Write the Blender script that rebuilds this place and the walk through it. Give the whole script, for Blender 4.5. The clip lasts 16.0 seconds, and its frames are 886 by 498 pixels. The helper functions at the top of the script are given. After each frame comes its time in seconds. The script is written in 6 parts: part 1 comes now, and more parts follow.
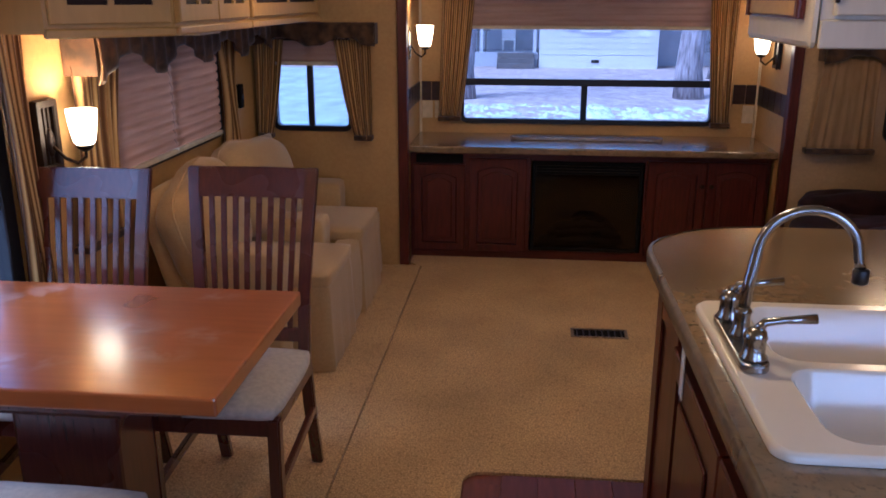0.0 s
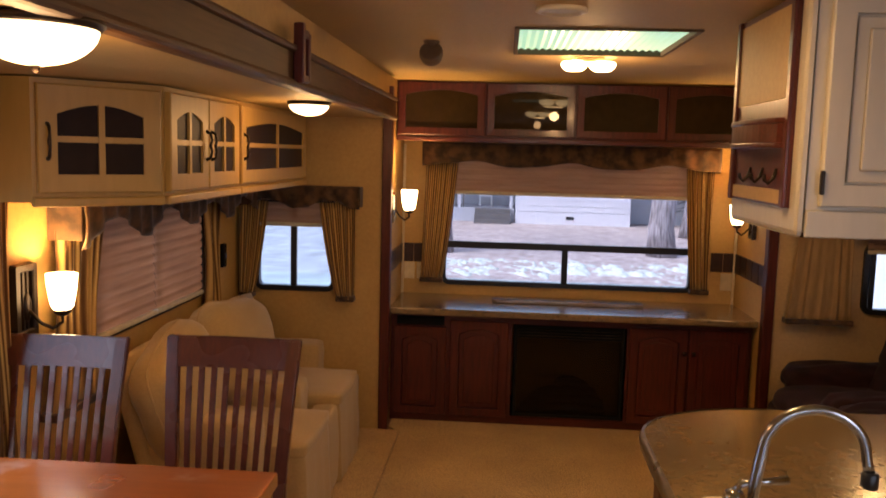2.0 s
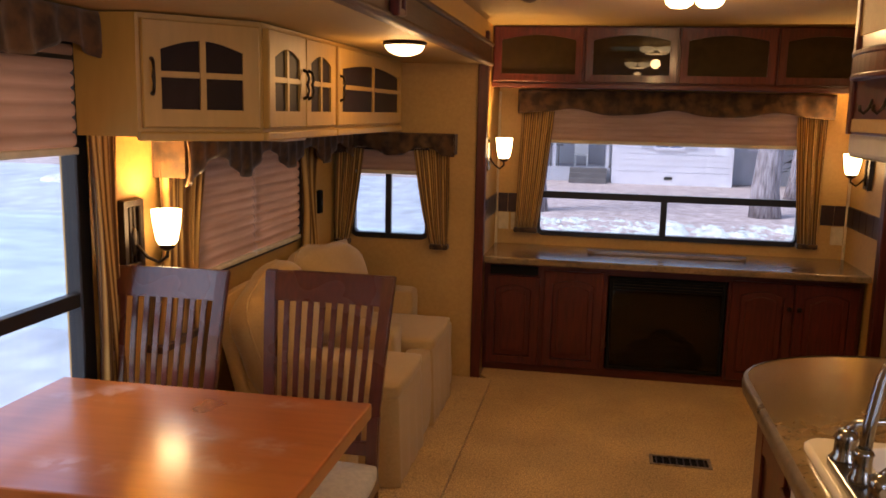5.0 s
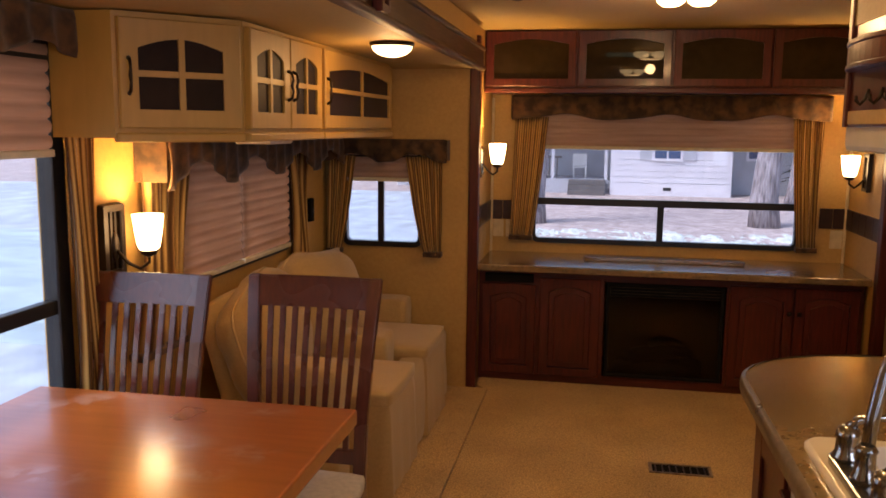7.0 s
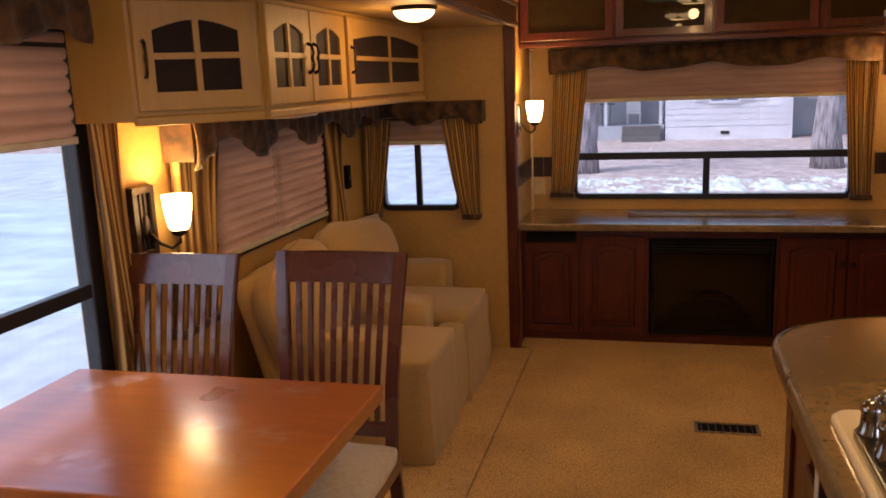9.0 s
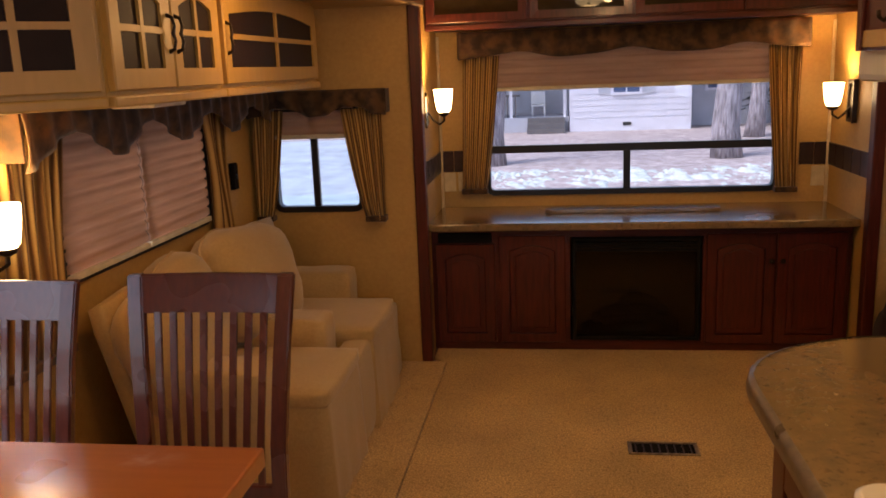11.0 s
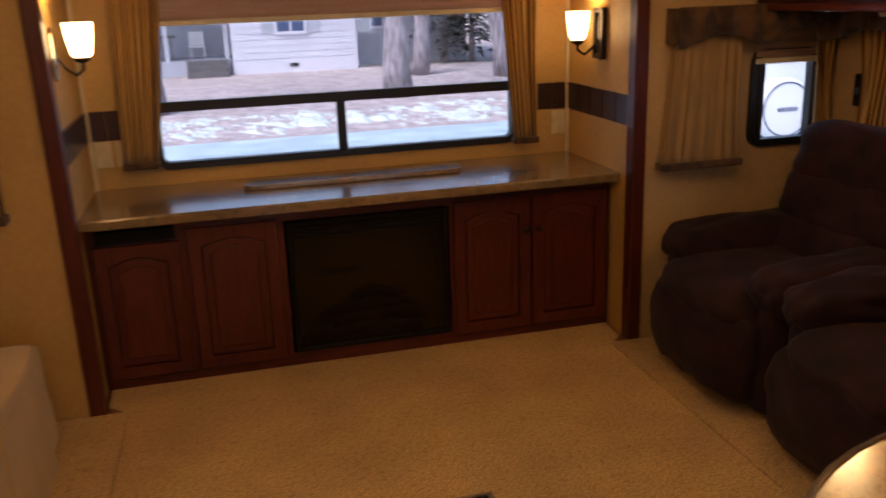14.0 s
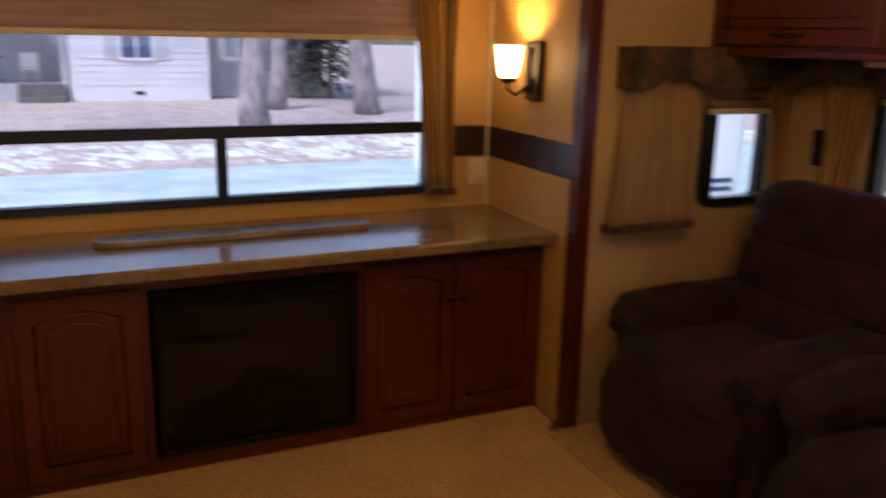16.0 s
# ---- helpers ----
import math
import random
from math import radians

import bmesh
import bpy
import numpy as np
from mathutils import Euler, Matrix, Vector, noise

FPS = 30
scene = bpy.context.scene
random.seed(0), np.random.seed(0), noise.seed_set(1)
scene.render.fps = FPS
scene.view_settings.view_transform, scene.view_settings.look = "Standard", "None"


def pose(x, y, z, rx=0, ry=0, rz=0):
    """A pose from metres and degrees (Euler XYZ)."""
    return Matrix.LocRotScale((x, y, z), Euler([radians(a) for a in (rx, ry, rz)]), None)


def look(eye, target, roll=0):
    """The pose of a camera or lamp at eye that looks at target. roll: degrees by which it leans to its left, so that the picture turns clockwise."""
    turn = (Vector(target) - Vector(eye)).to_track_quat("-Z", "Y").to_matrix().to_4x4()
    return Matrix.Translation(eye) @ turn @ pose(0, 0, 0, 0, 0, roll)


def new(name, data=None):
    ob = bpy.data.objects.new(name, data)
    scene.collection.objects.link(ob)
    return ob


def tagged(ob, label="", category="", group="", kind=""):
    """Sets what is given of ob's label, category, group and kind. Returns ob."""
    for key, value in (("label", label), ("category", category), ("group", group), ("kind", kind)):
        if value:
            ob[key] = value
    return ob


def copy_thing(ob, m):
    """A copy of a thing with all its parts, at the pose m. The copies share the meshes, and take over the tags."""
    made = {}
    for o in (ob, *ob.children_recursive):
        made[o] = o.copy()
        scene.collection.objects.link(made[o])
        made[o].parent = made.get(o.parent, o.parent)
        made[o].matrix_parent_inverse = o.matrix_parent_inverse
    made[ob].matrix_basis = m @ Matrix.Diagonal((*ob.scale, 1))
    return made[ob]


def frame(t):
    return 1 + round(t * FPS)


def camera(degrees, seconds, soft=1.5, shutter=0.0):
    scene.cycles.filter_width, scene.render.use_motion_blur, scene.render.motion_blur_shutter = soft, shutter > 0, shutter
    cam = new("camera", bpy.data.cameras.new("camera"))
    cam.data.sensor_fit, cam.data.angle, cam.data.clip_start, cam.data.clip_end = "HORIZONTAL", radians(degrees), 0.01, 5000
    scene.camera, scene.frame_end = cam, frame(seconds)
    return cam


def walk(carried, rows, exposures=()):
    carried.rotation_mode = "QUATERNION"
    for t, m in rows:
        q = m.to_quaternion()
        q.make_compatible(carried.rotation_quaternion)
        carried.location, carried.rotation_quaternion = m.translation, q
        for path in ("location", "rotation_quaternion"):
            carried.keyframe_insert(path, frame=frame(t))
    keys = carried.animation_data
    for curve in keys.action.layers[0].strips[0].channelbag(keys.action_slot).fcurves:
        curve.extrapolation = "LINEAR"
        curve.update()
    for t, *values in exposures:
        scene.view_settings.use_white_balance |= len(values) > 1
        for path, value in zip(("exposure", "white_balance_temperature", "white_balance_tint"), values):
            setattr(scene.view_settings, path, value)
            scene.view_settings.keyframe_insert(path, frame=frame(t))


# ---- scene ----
cam = camera(55.6, 16.0, soft=1.7, shutter=0.6)
PATH = [
    (0, (-0.374, -0.004, 1.598), (-0.565, 1.902, 1.023), 0.1),
    (0.5, (-0.369, 0.008, 1.605), (-0.557, 1.929, 1.081), 0.1),
    (1, (-0.393, 0.034, 1.638), (-0.562, 1.98, 1.212), 0.8),
    (1.5, (-0.403, 0.041, 1.659), (-0.562, 2.01, 1.346), 1.1),
    (2, (-0.416, 0.053, 1.664), (-0.56, 2.035, 1.437), 1.5),
    (2.5, (-0.431, 0.059, 1.648), (-0.685, 2.034, 1.461), 1.3),
    (3, (-0.466, 0.019, 1.627), (-0.951, 1.949, 1.42), 0.8),
    (3.5, (-0.469, 0.038, 1.613), (-0.951, 1.958, 1.326), 0.8),
    (4, (-0.441, 0.043, 1.605), (-0.803, 1.972, 1.224), 1.1),
    (4.5, (-0.432, 0.052, 1.598), (-0.773, 1.99, 1.239), 1.3),
    (5, (-0.423, 0.078, 1.586), (-0.782, 2.019, 1.262), 1.3),
    (7.5, (-0.382, 0.192, 1.531), (-0.732, 2.140, 1.243), 0.3),
    (8, (-0.361, 0.233, 1.539), (-0.579, 2.190, 1.187), 0.2),
    (8.5, (-0.333, 0.181, 1.562), (-0.774, 2.094, 1.181), -1.7),
    (9, (-0.307, 0.209, 1.581), (-0.798, 2.107, 1.184), -2.2),
    (9.5, (-0.334, 0.333, 1.558), (-0.651, 2.267, 1.162), -1.3),
    (12, (-0.485, 0.942, 1.533), (-0.724, 2.877, 1.084), -3.2),
    (12.5, (-0.590, 1.142, 1.514), (-0.650, 3.084, 1.040), -2.9),
    (13, (-0.701, 1.417, 1.484), (-0.504, 3.342, 0.977), -1.9),
    (13.5, (-0.583, 1.614, 1.471), (-0.272, 3.516, 0.933), -2.3),
    (14, (-0.526, 1.800, 1.486), (-0.057, 3.655, 0.906), -2.1),
    (14.5, (-0.514, 1.990, 1.458), (0.147, 3.786, 0.877), -0.8),
    (15, (-0.631, 2.112, 1.481), (0.293, 3.792, 0.912), 1.3),
    (15.5, (-0.644, 2.258, 1.474), (0.369, 3.896, 0.935), 2.3),
    (16, (-0.555, 2.485, 1.430), (0.257, 4.244, 0.933), 1.3),
]
EXPOSURES = [(0, 1.05, 4350, 22), (1.0, 1.05, 5250, 22), (2.0, 1.09, 6150, 21), (3.5, 1.12, 6100, 20), (5.0, 1.12, 6250, 21), (8.0, 1.09, 6350, 22), (9.0, 1.09, 6350, 22), (12.0, 1.08, 6300, 22), (13.5, 1.11, 6450, 22), (14.5, 1.09, 6050, 22), (16.0, 1.08, 6250, 21)]
walk(cam, [(t, look(eye, target, roll)) for t, eye, target, roll in PATH], EXPOSURES)

# ---- world and lights ----
world = bpy.data.worlds.new("world")
scene.world = world
world.use_nodes = True
wn = world.node_tree.nodes
sky = wn.new("ShaderNodeTexSky")
sky.sky_type = "NISHITA"
sky.sun_disc = False
sky.sun_elevation, sky.sun_rotation = radians(50), radians(232)
sky.air_density, sky.dust_density, sky.ozone_density = 1.2, 2.5, 1.5
world.node_tree.links.new(sky.outputs[0], wn["Background"].inputs[0])
wn["Background"].inputs[1].default_value = 0.125
sun = new("sun", bpy.data.lights.new("sun", "SUN"))
sun.data.energy, sun.data.angle, sun.data.color = 1.1, radians(20), (0.97, 0.98, 1.0)
sun.matrix_world = look((-9, -7, 14), (0, 0, 0))
WARM = (1.0, 0.57, 0.175)


def lamp(name, place, power, radius=0.03, color=WARM):
    ob = new(name, bpy.data.lights.new(name, "POINT"))
    ob.data.energy, ob.data.shadow_soft_size, ob.data.color = power, radius, color
    ob.location = place
    return ob


def daylight_fill(name, place, target, wide, high, power):
    """An added fill lamp for sky light, just inside an unseen window."""
    ob = new(name, bpy.data.lights.new(name, "AREA"))
    ob.data.shape, ob.data.size, ob.data.size_y = "RECTANGLE", wide, high
    ob.data.energy, ob.data.color = power, (0.80, 0.88, 1.0)
    ob.matrix_world = look(place, target)
    return ob


daylight_fill("daylight_kitchen", (1.09, 0.0, 1.45), (-1.0, 0.2, 1.2), 1.1, 0.7, 5.5)
daylight_fill("daylight_front", (0.1, -1.69, 1.55), (0.0, 2.0, 1.0), 1.3, 0.7, 3)

# ---- materials ----
def material(name, color, rough=0.5, metal=0.0, color2=None, scale=20.0, stretch=(1, 1, 1), contrast=0.5, bump=0.0, bump_scale=0.0,
             coat=0.0, wear=0.12, translucent=0.0, sheen=0.0, spec=0.5, by_object=0.0):
    m = bpy.data.materials.new(name)
    m.use_nodes = True
    n, link = m.node_tree.nodes, m.node_tree.links.new
    b = n["Principled BSDF"]
    b.inputs["Roughness"].default_value, b.inputs["Metallic"].default_value = rough, metal
    b.inputs["Coat Weight"].default_value, b.inputs["Sheen Weight"].default_value = coat, sheen
    b.inputs["Coat Roughness"].default_value = 0.12
    b.inputs["Specular IOR Level"].default_value = spec
    co = n.new("ShaderNodeTexCoord")
    mp = n.new("ShaderNodeMapping")
    mp.inputs["Scale"].default_value = stretch
    link(co.outputs["Object"], mp.inputs[0])
    fine = n.new("ShaderNodeTexNoise")
    fine.inputs["Scale"].default_value, fine.inputs["Detail"].default_value = scale, 6
    link(mp.outputs[0], fine.inputs[0])
    ramp = n.new("ShaderNodeValToRGB")
    ramp.color_ramp.elements[0].position, ramp.color_ramp.elements[1].position = 0.5 - contrast / 2, 0.5 + contrast / 2
    c2 = color2 or [c * 0.75 for c in color]
    ramp.color_ramp.elements[0].color, ramp.color_ramp.elements[1].color = (*c2, 1), (*color, 1)
    link(fine.outputs[0], ramp.inputs[0])
    big = n.new("ShaderNodeTexNoise")
    big.inputs["Scale"].default_value, big.inputs["Detail"].default_value = 2.3, 3
    link(co.outputs["Object"], big.inputs[0])
    mr = n.new("ShaderNodeMapRange")
    mr.inputs[1].default_value, mr.inputs[2].default_value = 0.3, 0.7
    mr.inputs[3].default_value, mr.inputs[4].default_value = 1 - wear, 1 + wear
    link(big.outputs[0], mr.inputs[0])
    mul = n.new("ShaderNodeMix")
    mul.data_type, mul.blend_type = "RGBA", "MULTIPLY"
    mul.inputs[0].default_value = 1.0
    link(ramp.outputs[0], mul.inputs[6])
    link(mr.outputs[0], mul.inputs[7])
    last = mul.outputs[2]
    if by_object:
        info = n.new("ShaderNodeObjectInfo")
        m2 = n.new("ShaderNodeMapRange")
        m2.inputs[3].default_value, m2.inputs[4].default_value = 1 - by_object, 1 + by_object
        link(info.outputs["Random"], m2.inputs[0])
        k = n.new("ShaderNodeMix")
        k.data_type, k.blend_type = "RGBA", "MULTIPLY"
        k.inputs[0].default_value = 1.0
        link(last, k.inputs[6])
        link(m2.outputs[0], k.inputs[7])
        last = k.outputs[2]
    link(last, b.inputs["Base Color"])
    rr = n.new("ShaderNodeMapRange")
    rr.inputs[3].default_value, rr.inputs[4].default_value = max(0.02, rough - 0.08), min(1, rough + 0.08)
    link(big.outputs[0], rr.inputs[0])
    link(rr.outputs[0], b.inputs["Roughness"])
    if bump:
        bt = n.new("ShaderNodeTexNoise")
        bt.inputs["Scale"].default_value, bt.inputs["Detail"].default_value = bump_scale or scale * 3, 4
        link(mp.outputs[0], bt.inputs[0])
        bp = n.new("ShaderNodeBump")
        bp.inputs["Strength"].default_value, bp.inputs["Distance"].default_value = bump, 0.004
        link(bt.outputs[0], bp.inputs["Height"])
        link(bp.outputs[0], b.inputs["Normal"])
    if translucent:
        tr = n.new("ShaderNodeBsdfTranslucent")
        link(last, tr.inputs[0])
        mx = n.new("ShaderNodeMixShader")
        mx.inputs[0].default_value = translucent
        link(b.outputs[0], mx.inputs[1])
        link(tr.outputs[0], mx.inputs[2])
        link(mx.outputs[0], n["Material Output"].inputs[0])
    return m


def glow(name, color, strength):
    m = bpy.data.materials.new(name)
    m.use_nodes = True
    b = m.node_tree.nodes["Principled BSDF"]
    b.inputs["Base Color"].default_value = (0.85, 0.8, 0.7, 1)
    b.inputs["Emission Color"].default_value = (*color, 1)
    b.inputs["Emission Strength"].default_value = strength
    b.inputs["Roughness"].default_value = 0.35
    return m


def clear_glass(name, tint=(1, 1, 1), rough=0.0):
    m = bpy.data.materials.new(name)
    m.use_nodes = True
    n, link = m.node_tree.nodes, m.node_tree.links.new
    n.remove(n["Principled BSDF"])
    tr, gl, mx, fr, pw, sc = (n.new(k) for k in ("ShaderNodeBsdfTransparent", "ShaderNodeBsdfGlossy", "ShaderNodeMixShader", "ShaderNodeLayerWeight", "ShaderNodeMath", "ShaderNodeMath"))
    pw.operation, sc.operation = "POWER", "MULTIPLY_ADD"
    pw.inputs[1].default_value, sc.inputs[1].default_value, sc.inputs[2].default_value = 5.0, 0.9, 0.03
    tr.inputs[0].default_value = (*tint, 1)
    gl.inputs["Roughness"].default_value = rough
    fr.inputs[0].default_value = 0.5
    link(fr.outputs["Facing"], pw.inputs[0])
    link(pw.outputs[0], sc.inputs[0])
    link(sc.outputs[0], mx.inputs[0])
    link(tr.outputs[0], mx.inputs[1])
    link(gl.outputs[0], mx.inputs[2])
    link(mx.outputs[0], n["Material Output"].inputs[0])
    return m


M = {
    "wall": material("wall_vinyl", (0.56, 0.35, 0.105), 0.55, color2=(0.46, 0.275, 0.075), scale=55, contrast=0.7, bump=0.15, bump_scale=120, wear=0.1),
    "wall_low": material("wall_board_beige", (0.54, 0.375, 0.185), 0.6, scale=70, contrast=0.8, bump=0.15, wear=0.12),
    "ceiling": material("ceiling_vinyl", (0.50, 0.345, 0.118), 0.6, color2=(0.44, 0.30, 0.098), scale=60, bump=0.08, wear=0.06),
    "cherry": material("dark_cherry", (0.112, 0.020, 0.010), 0.36, color2=(0.052, 0.010, 0.006), scale=9, stretch=(9, 9, 0.8), contrast=0.5, coat=0.14, spec=0.35, wear=0.2, by_object=0.1),
    "cherry_h": material("dark_cherry_level", (0.112, 0.020, 0.010), 0.36, color2=(0.052, 0.010, 0.006), scale=9, stretch=(0.8, 9, 9), contrast=0.5, coat=0.14, spec=0.35, wear=0.2),
    "fascia": material("fascia_cherry", (0.115, 0.055, 0.022), 0.5, color2=(0.065, 0.030, 0.012), scale=9, stretch=(9, 0.8, 9), contrast=0.5, wear=0.2, spec=0.25),
    "chair": material("chair_wood", (0.110, 0.027, 0.015), 0.28, color2=(0.062, 0.016, 0.010), scale=10, stretch=(9, 9, 0.8), contrast=0.5, coat=0.85, wear=0.15),
    "table": material("table_cherry", (0.46, 0.138, 0.026), 0.3, color2=(0.35, 0.098, 0.018), scale=6, stretch=(0.6, 8, 8), contrast=0.6, spec=0.5, coat=1.0, wear=0.12),
    "white": material("antique_white", (0.46, 0.278, 0.060), 0.45, color2=(0.375, 0.224, 0.046), scale=14, stretch=(3, 3, 0.5), contrast=0.7, wear=0.08),
    "kwhite": material("cream_white", (0.64, 0.57, 0.43), 0.4, color2=(0.57, 0.505, 0.37), scale=14, stretch=(3, 3, 0.5), contrast=0.7, wear=0.06),
    "carpet": material("carpet_tan", (0.68, 0.46, 0.20), 0.95, color2=(0.33, 0.21, 0.088), scale=135, contrast=0.28, bump=0.55, bump_scale=170, wear=0.16, sheen=0.15, spec=0.1),
    "carpet2": material("carpet_slide", (0.66, 0.45, 0.205), 0.95, color2=(0.34, 0.22, 0.095), scale=135, contrast=0.28, bump=0.5, bump_scale=170, wear=0.12, sheen=0.15, spec=0.1),
    "plank": material("vinyl_plank", (0.17, 0.045, 0.028), 0.3, color2=(0.09, 0.024, 0.016), scale=7, stretch=(8, 0.7, 8), contrast=0.5, coat=0.2, wear=0.15, by_object=0.2),
    "laminate": material("laminate_brown", (0.275, 0.172, 0.074), 0.24, color2=(0.165, 0.120, 0.058), scale=26, contrast=0.5, wear=0.25, coat=0.75),
    "laminate_edge": material("laminate_edge", (0.19, 0.138, 0.080), 0.3, color2=(0.08, 0.052, 0.028), scale=38, contrast=0.5, wear=0.2),
    "sofa": material("sofa_cream", (0.50, 0.340, 0.140), 0.85, color2=(0.41, 0.274, 0.107), scale=90, contrast=0.6, bump=0.35, bump_scale=160, sheen=0.3, wear=0.08, spec=0.2),
    "seat": material("seat_suede", (0.62, 0.54, 0.42), 0.85, scale=60, bump=0.3, sheen=0.2, spec=0.2),
    "recliner": material("recliner_suede", (0.033, 0.0088, 0.0120), 0.8, color2=(0.0085, 0.0026, 0.0041), scale=9, contrast=0.42, bump=0.3, bump_scale=60, sheen=0.05, wear=0.25, spec=0.25),
    "valance": material("valance_floral", (0.100, 0.050, 0.019), 0.85, color2=(0.026, 0.012, 0.006), scale=15, contrast=0.22, bump=0.3, sheen=0.2, wear=0.2),
    "shade": material("pleated_shade", (0.64, 0.45, 0.33), 0.85, color2=(0.48, 0.31, 0.215), scale=6, stretch=(0.4, 0.4, 7), contrast=0.6, translucent=0.55, wear=0.1),
    "rail_cream": material("cream_rail", (0.72, 0.66, 0.5), 0.45, wear=0.05),
    "black": material("black_frame", (0.012, 0.012, 0.013), 0.35, wear=0.1),
    "bronze": material("oiled_bronze", (0.035, 0.022, 0.014), 0.4, metal=0.7, wear=0.2),
    "chrome": material("brushed_chrome", (0.40, 0.39, 0.38), 0.2, metal=1.0, wear=0.08),
    "nickel": material("nickel", (0.62, 0.52, 0.36), 0.25, metal=1.0, wear=0.1),
    "sink": material("sink_acrylic", (0.84, 0.76, 0.61), 0.18, color2=(0.82, 0.74, 0.59), coat=0.4, wear=0.03),
    "firebox": material("firebox_black", (0.009, 0.008, 0.007), 0.8, spec=0.12, wear=0.2),
    "tile": material("tile_dark", (0.050, 0.022, 0.015), 0.3, color2=(0.022, 0.011, 0.009), scale=18, contrast=0.5, wear=0.2, by_object=0.2),
    "plate": material("almond_plate", (0.75, 0.62, 0.38), 0.4, wear=0.04),
    "paper": material("white_label", (0.85, 0.85, 0.85), 0.6, wear=0.03),
    "vent": material("vent_brown", (0.06, 0.035, 0.02), 0.4, metal=0.4, wear=0.2),
    "vent_rim": material("worn_vent_rim", (0.36, 0.29, 0.20), 0.45, color2=(0.12, 0.075, 0.04), scale=30, contrast=0.4, metal=0.3, wear=0.2),
    "speaker": material("speaker_brown", (0.13, 0.085, 0.045), 0.7, wear=0.1),
    "smoke": material("smoked_glass", (0.042, 0.028, 0.013), 0.03, spec=0.2, wear=0.2),
    "dark_glass": material("dark_leaded_glass", (0.022, 0.011, 0.007), 0.5, spec=0.12, wear=0.3),
    "bulb": glow("lit_frosted_glass", (1.0, 0.68, 0.29), 6.0),
    "bulb_dim": glow("lit_dome_glass", (1.0, 0.70, 0.32), 2.6),
    "skylight": glow("skylight_panel", (0.34, 0.78, 0.48), 0.40),
    "glass": clear_glass("window_glass", (0.93, 0.95, 0.98)),
    "firetint": clear_glass("fire_glass_tint", (0.48, 0.43, 0.34), 0.03),
    "fireback": material("fire_back", (0.22, 0.17, 0.10), 0.9, color2=(0.14, 0.11, 0.06), scale=8, wear=0.2),
    "trailer": material("trailer_skin", (0.80, 0.84, 0.86), 0.35, color2=(0.77, 0.81, 0.83), wear=0.03),
    "bluegrey": material("trailer_stripe", (0.06, 0.10, 0.20), 0.4, wear=0.1),
    "siding": material("house_siding", (0.74, 0.74, 0.80), 0.6, wear=0.05),
    "siding_grey": material("grey_siding", (0.50, 0.52, 0.58), 0.6, wear=0.08),
    "roof": material("roof_shingle", (0.16, 0.15, 0.15), 0.9, scale=30, wear=0.15),
    "bark": material("bark", (0.40, 0.36, 0.38), 0.95, color2=(0.13, 0.11, 0.115), scale=4, stretch=(4, 4, 0.5), contrast=0.34, bump=1.0, bump_scale=14),
    "ground": material("winter_lawn", (0.60, 0.51, 0.48), 0.95, color2=(0.36, 0.29, 0.26), scale=5.0, contrast=0.36, bump=0.5, wear=0.2),
    "snow": material("old_snow", (0.70, 0.79, 0.78), 0.8, color2=(0.46, 0.48, 0.40), scale=9, contrast=0.4, bump=0.4, wear=0.12),
    "road": material("wet_road", (0.57, 0.70, 0.71), 0.5, color2=(0.40, 0.50, 0.51), scale=1.2, stretch=(0.3, 1, 1), contrast=0.5, wear=0.15),
    "icy_lot": material("icy_lot", (0.60, 0.675, 0.71), 0.45, color2=(0.40, 0.455, 0.49), scale=2.2, stretch=(1, 0.35, 1), contrast=0.36, wear=0.15),
    "yellow": material("yellow_paint", (0.7, 0.5, 0.05), 0.5),
}


def striped(name, a, b, c):
    """Curtain cloth: warm bands across the pleats."""
    m = material(name, a, 0.8, color2=b, scale=80, wear=0.1, sheen=0.2, spec=0.15)
    n, link = m.node_tree.nodes, m.node_tree.links.new
    bsdf = n["Principled BSDF"]
    at = n.new("ShaderNodeUVMap")
    wave = n.new("ShaderNodeTexWave")
    wave.inputs["Scale"].default_value, wave.inputs["Distortion"].default_value = 0.32, 0.7
    wave.bands_direction = "X"
    ramp = n.new("ShaderNodeValToRGB")
    e = ramp.color_ramp.elements
    e[0].position, e[0].color = 0.0, (*b, 1)
    e[1].position, e[1].color = 1.0, (*c, 1)
    mid = e.new(0.5)
    mid.color = (*a, 1)
    mp = n.new("ShaderNodeMapping")
    mp.inputs["Scale"].default_value = (14, 1, 1)
    link(at.outputs[0], mp.inputs[0])
    link(mp.outputs[0], wave.inputs[0])
    link(wave.outputs[1], ramp.inputs[0])
    link(ramp.outputs[0], bsdf.inputs["Base Color"])
    return m


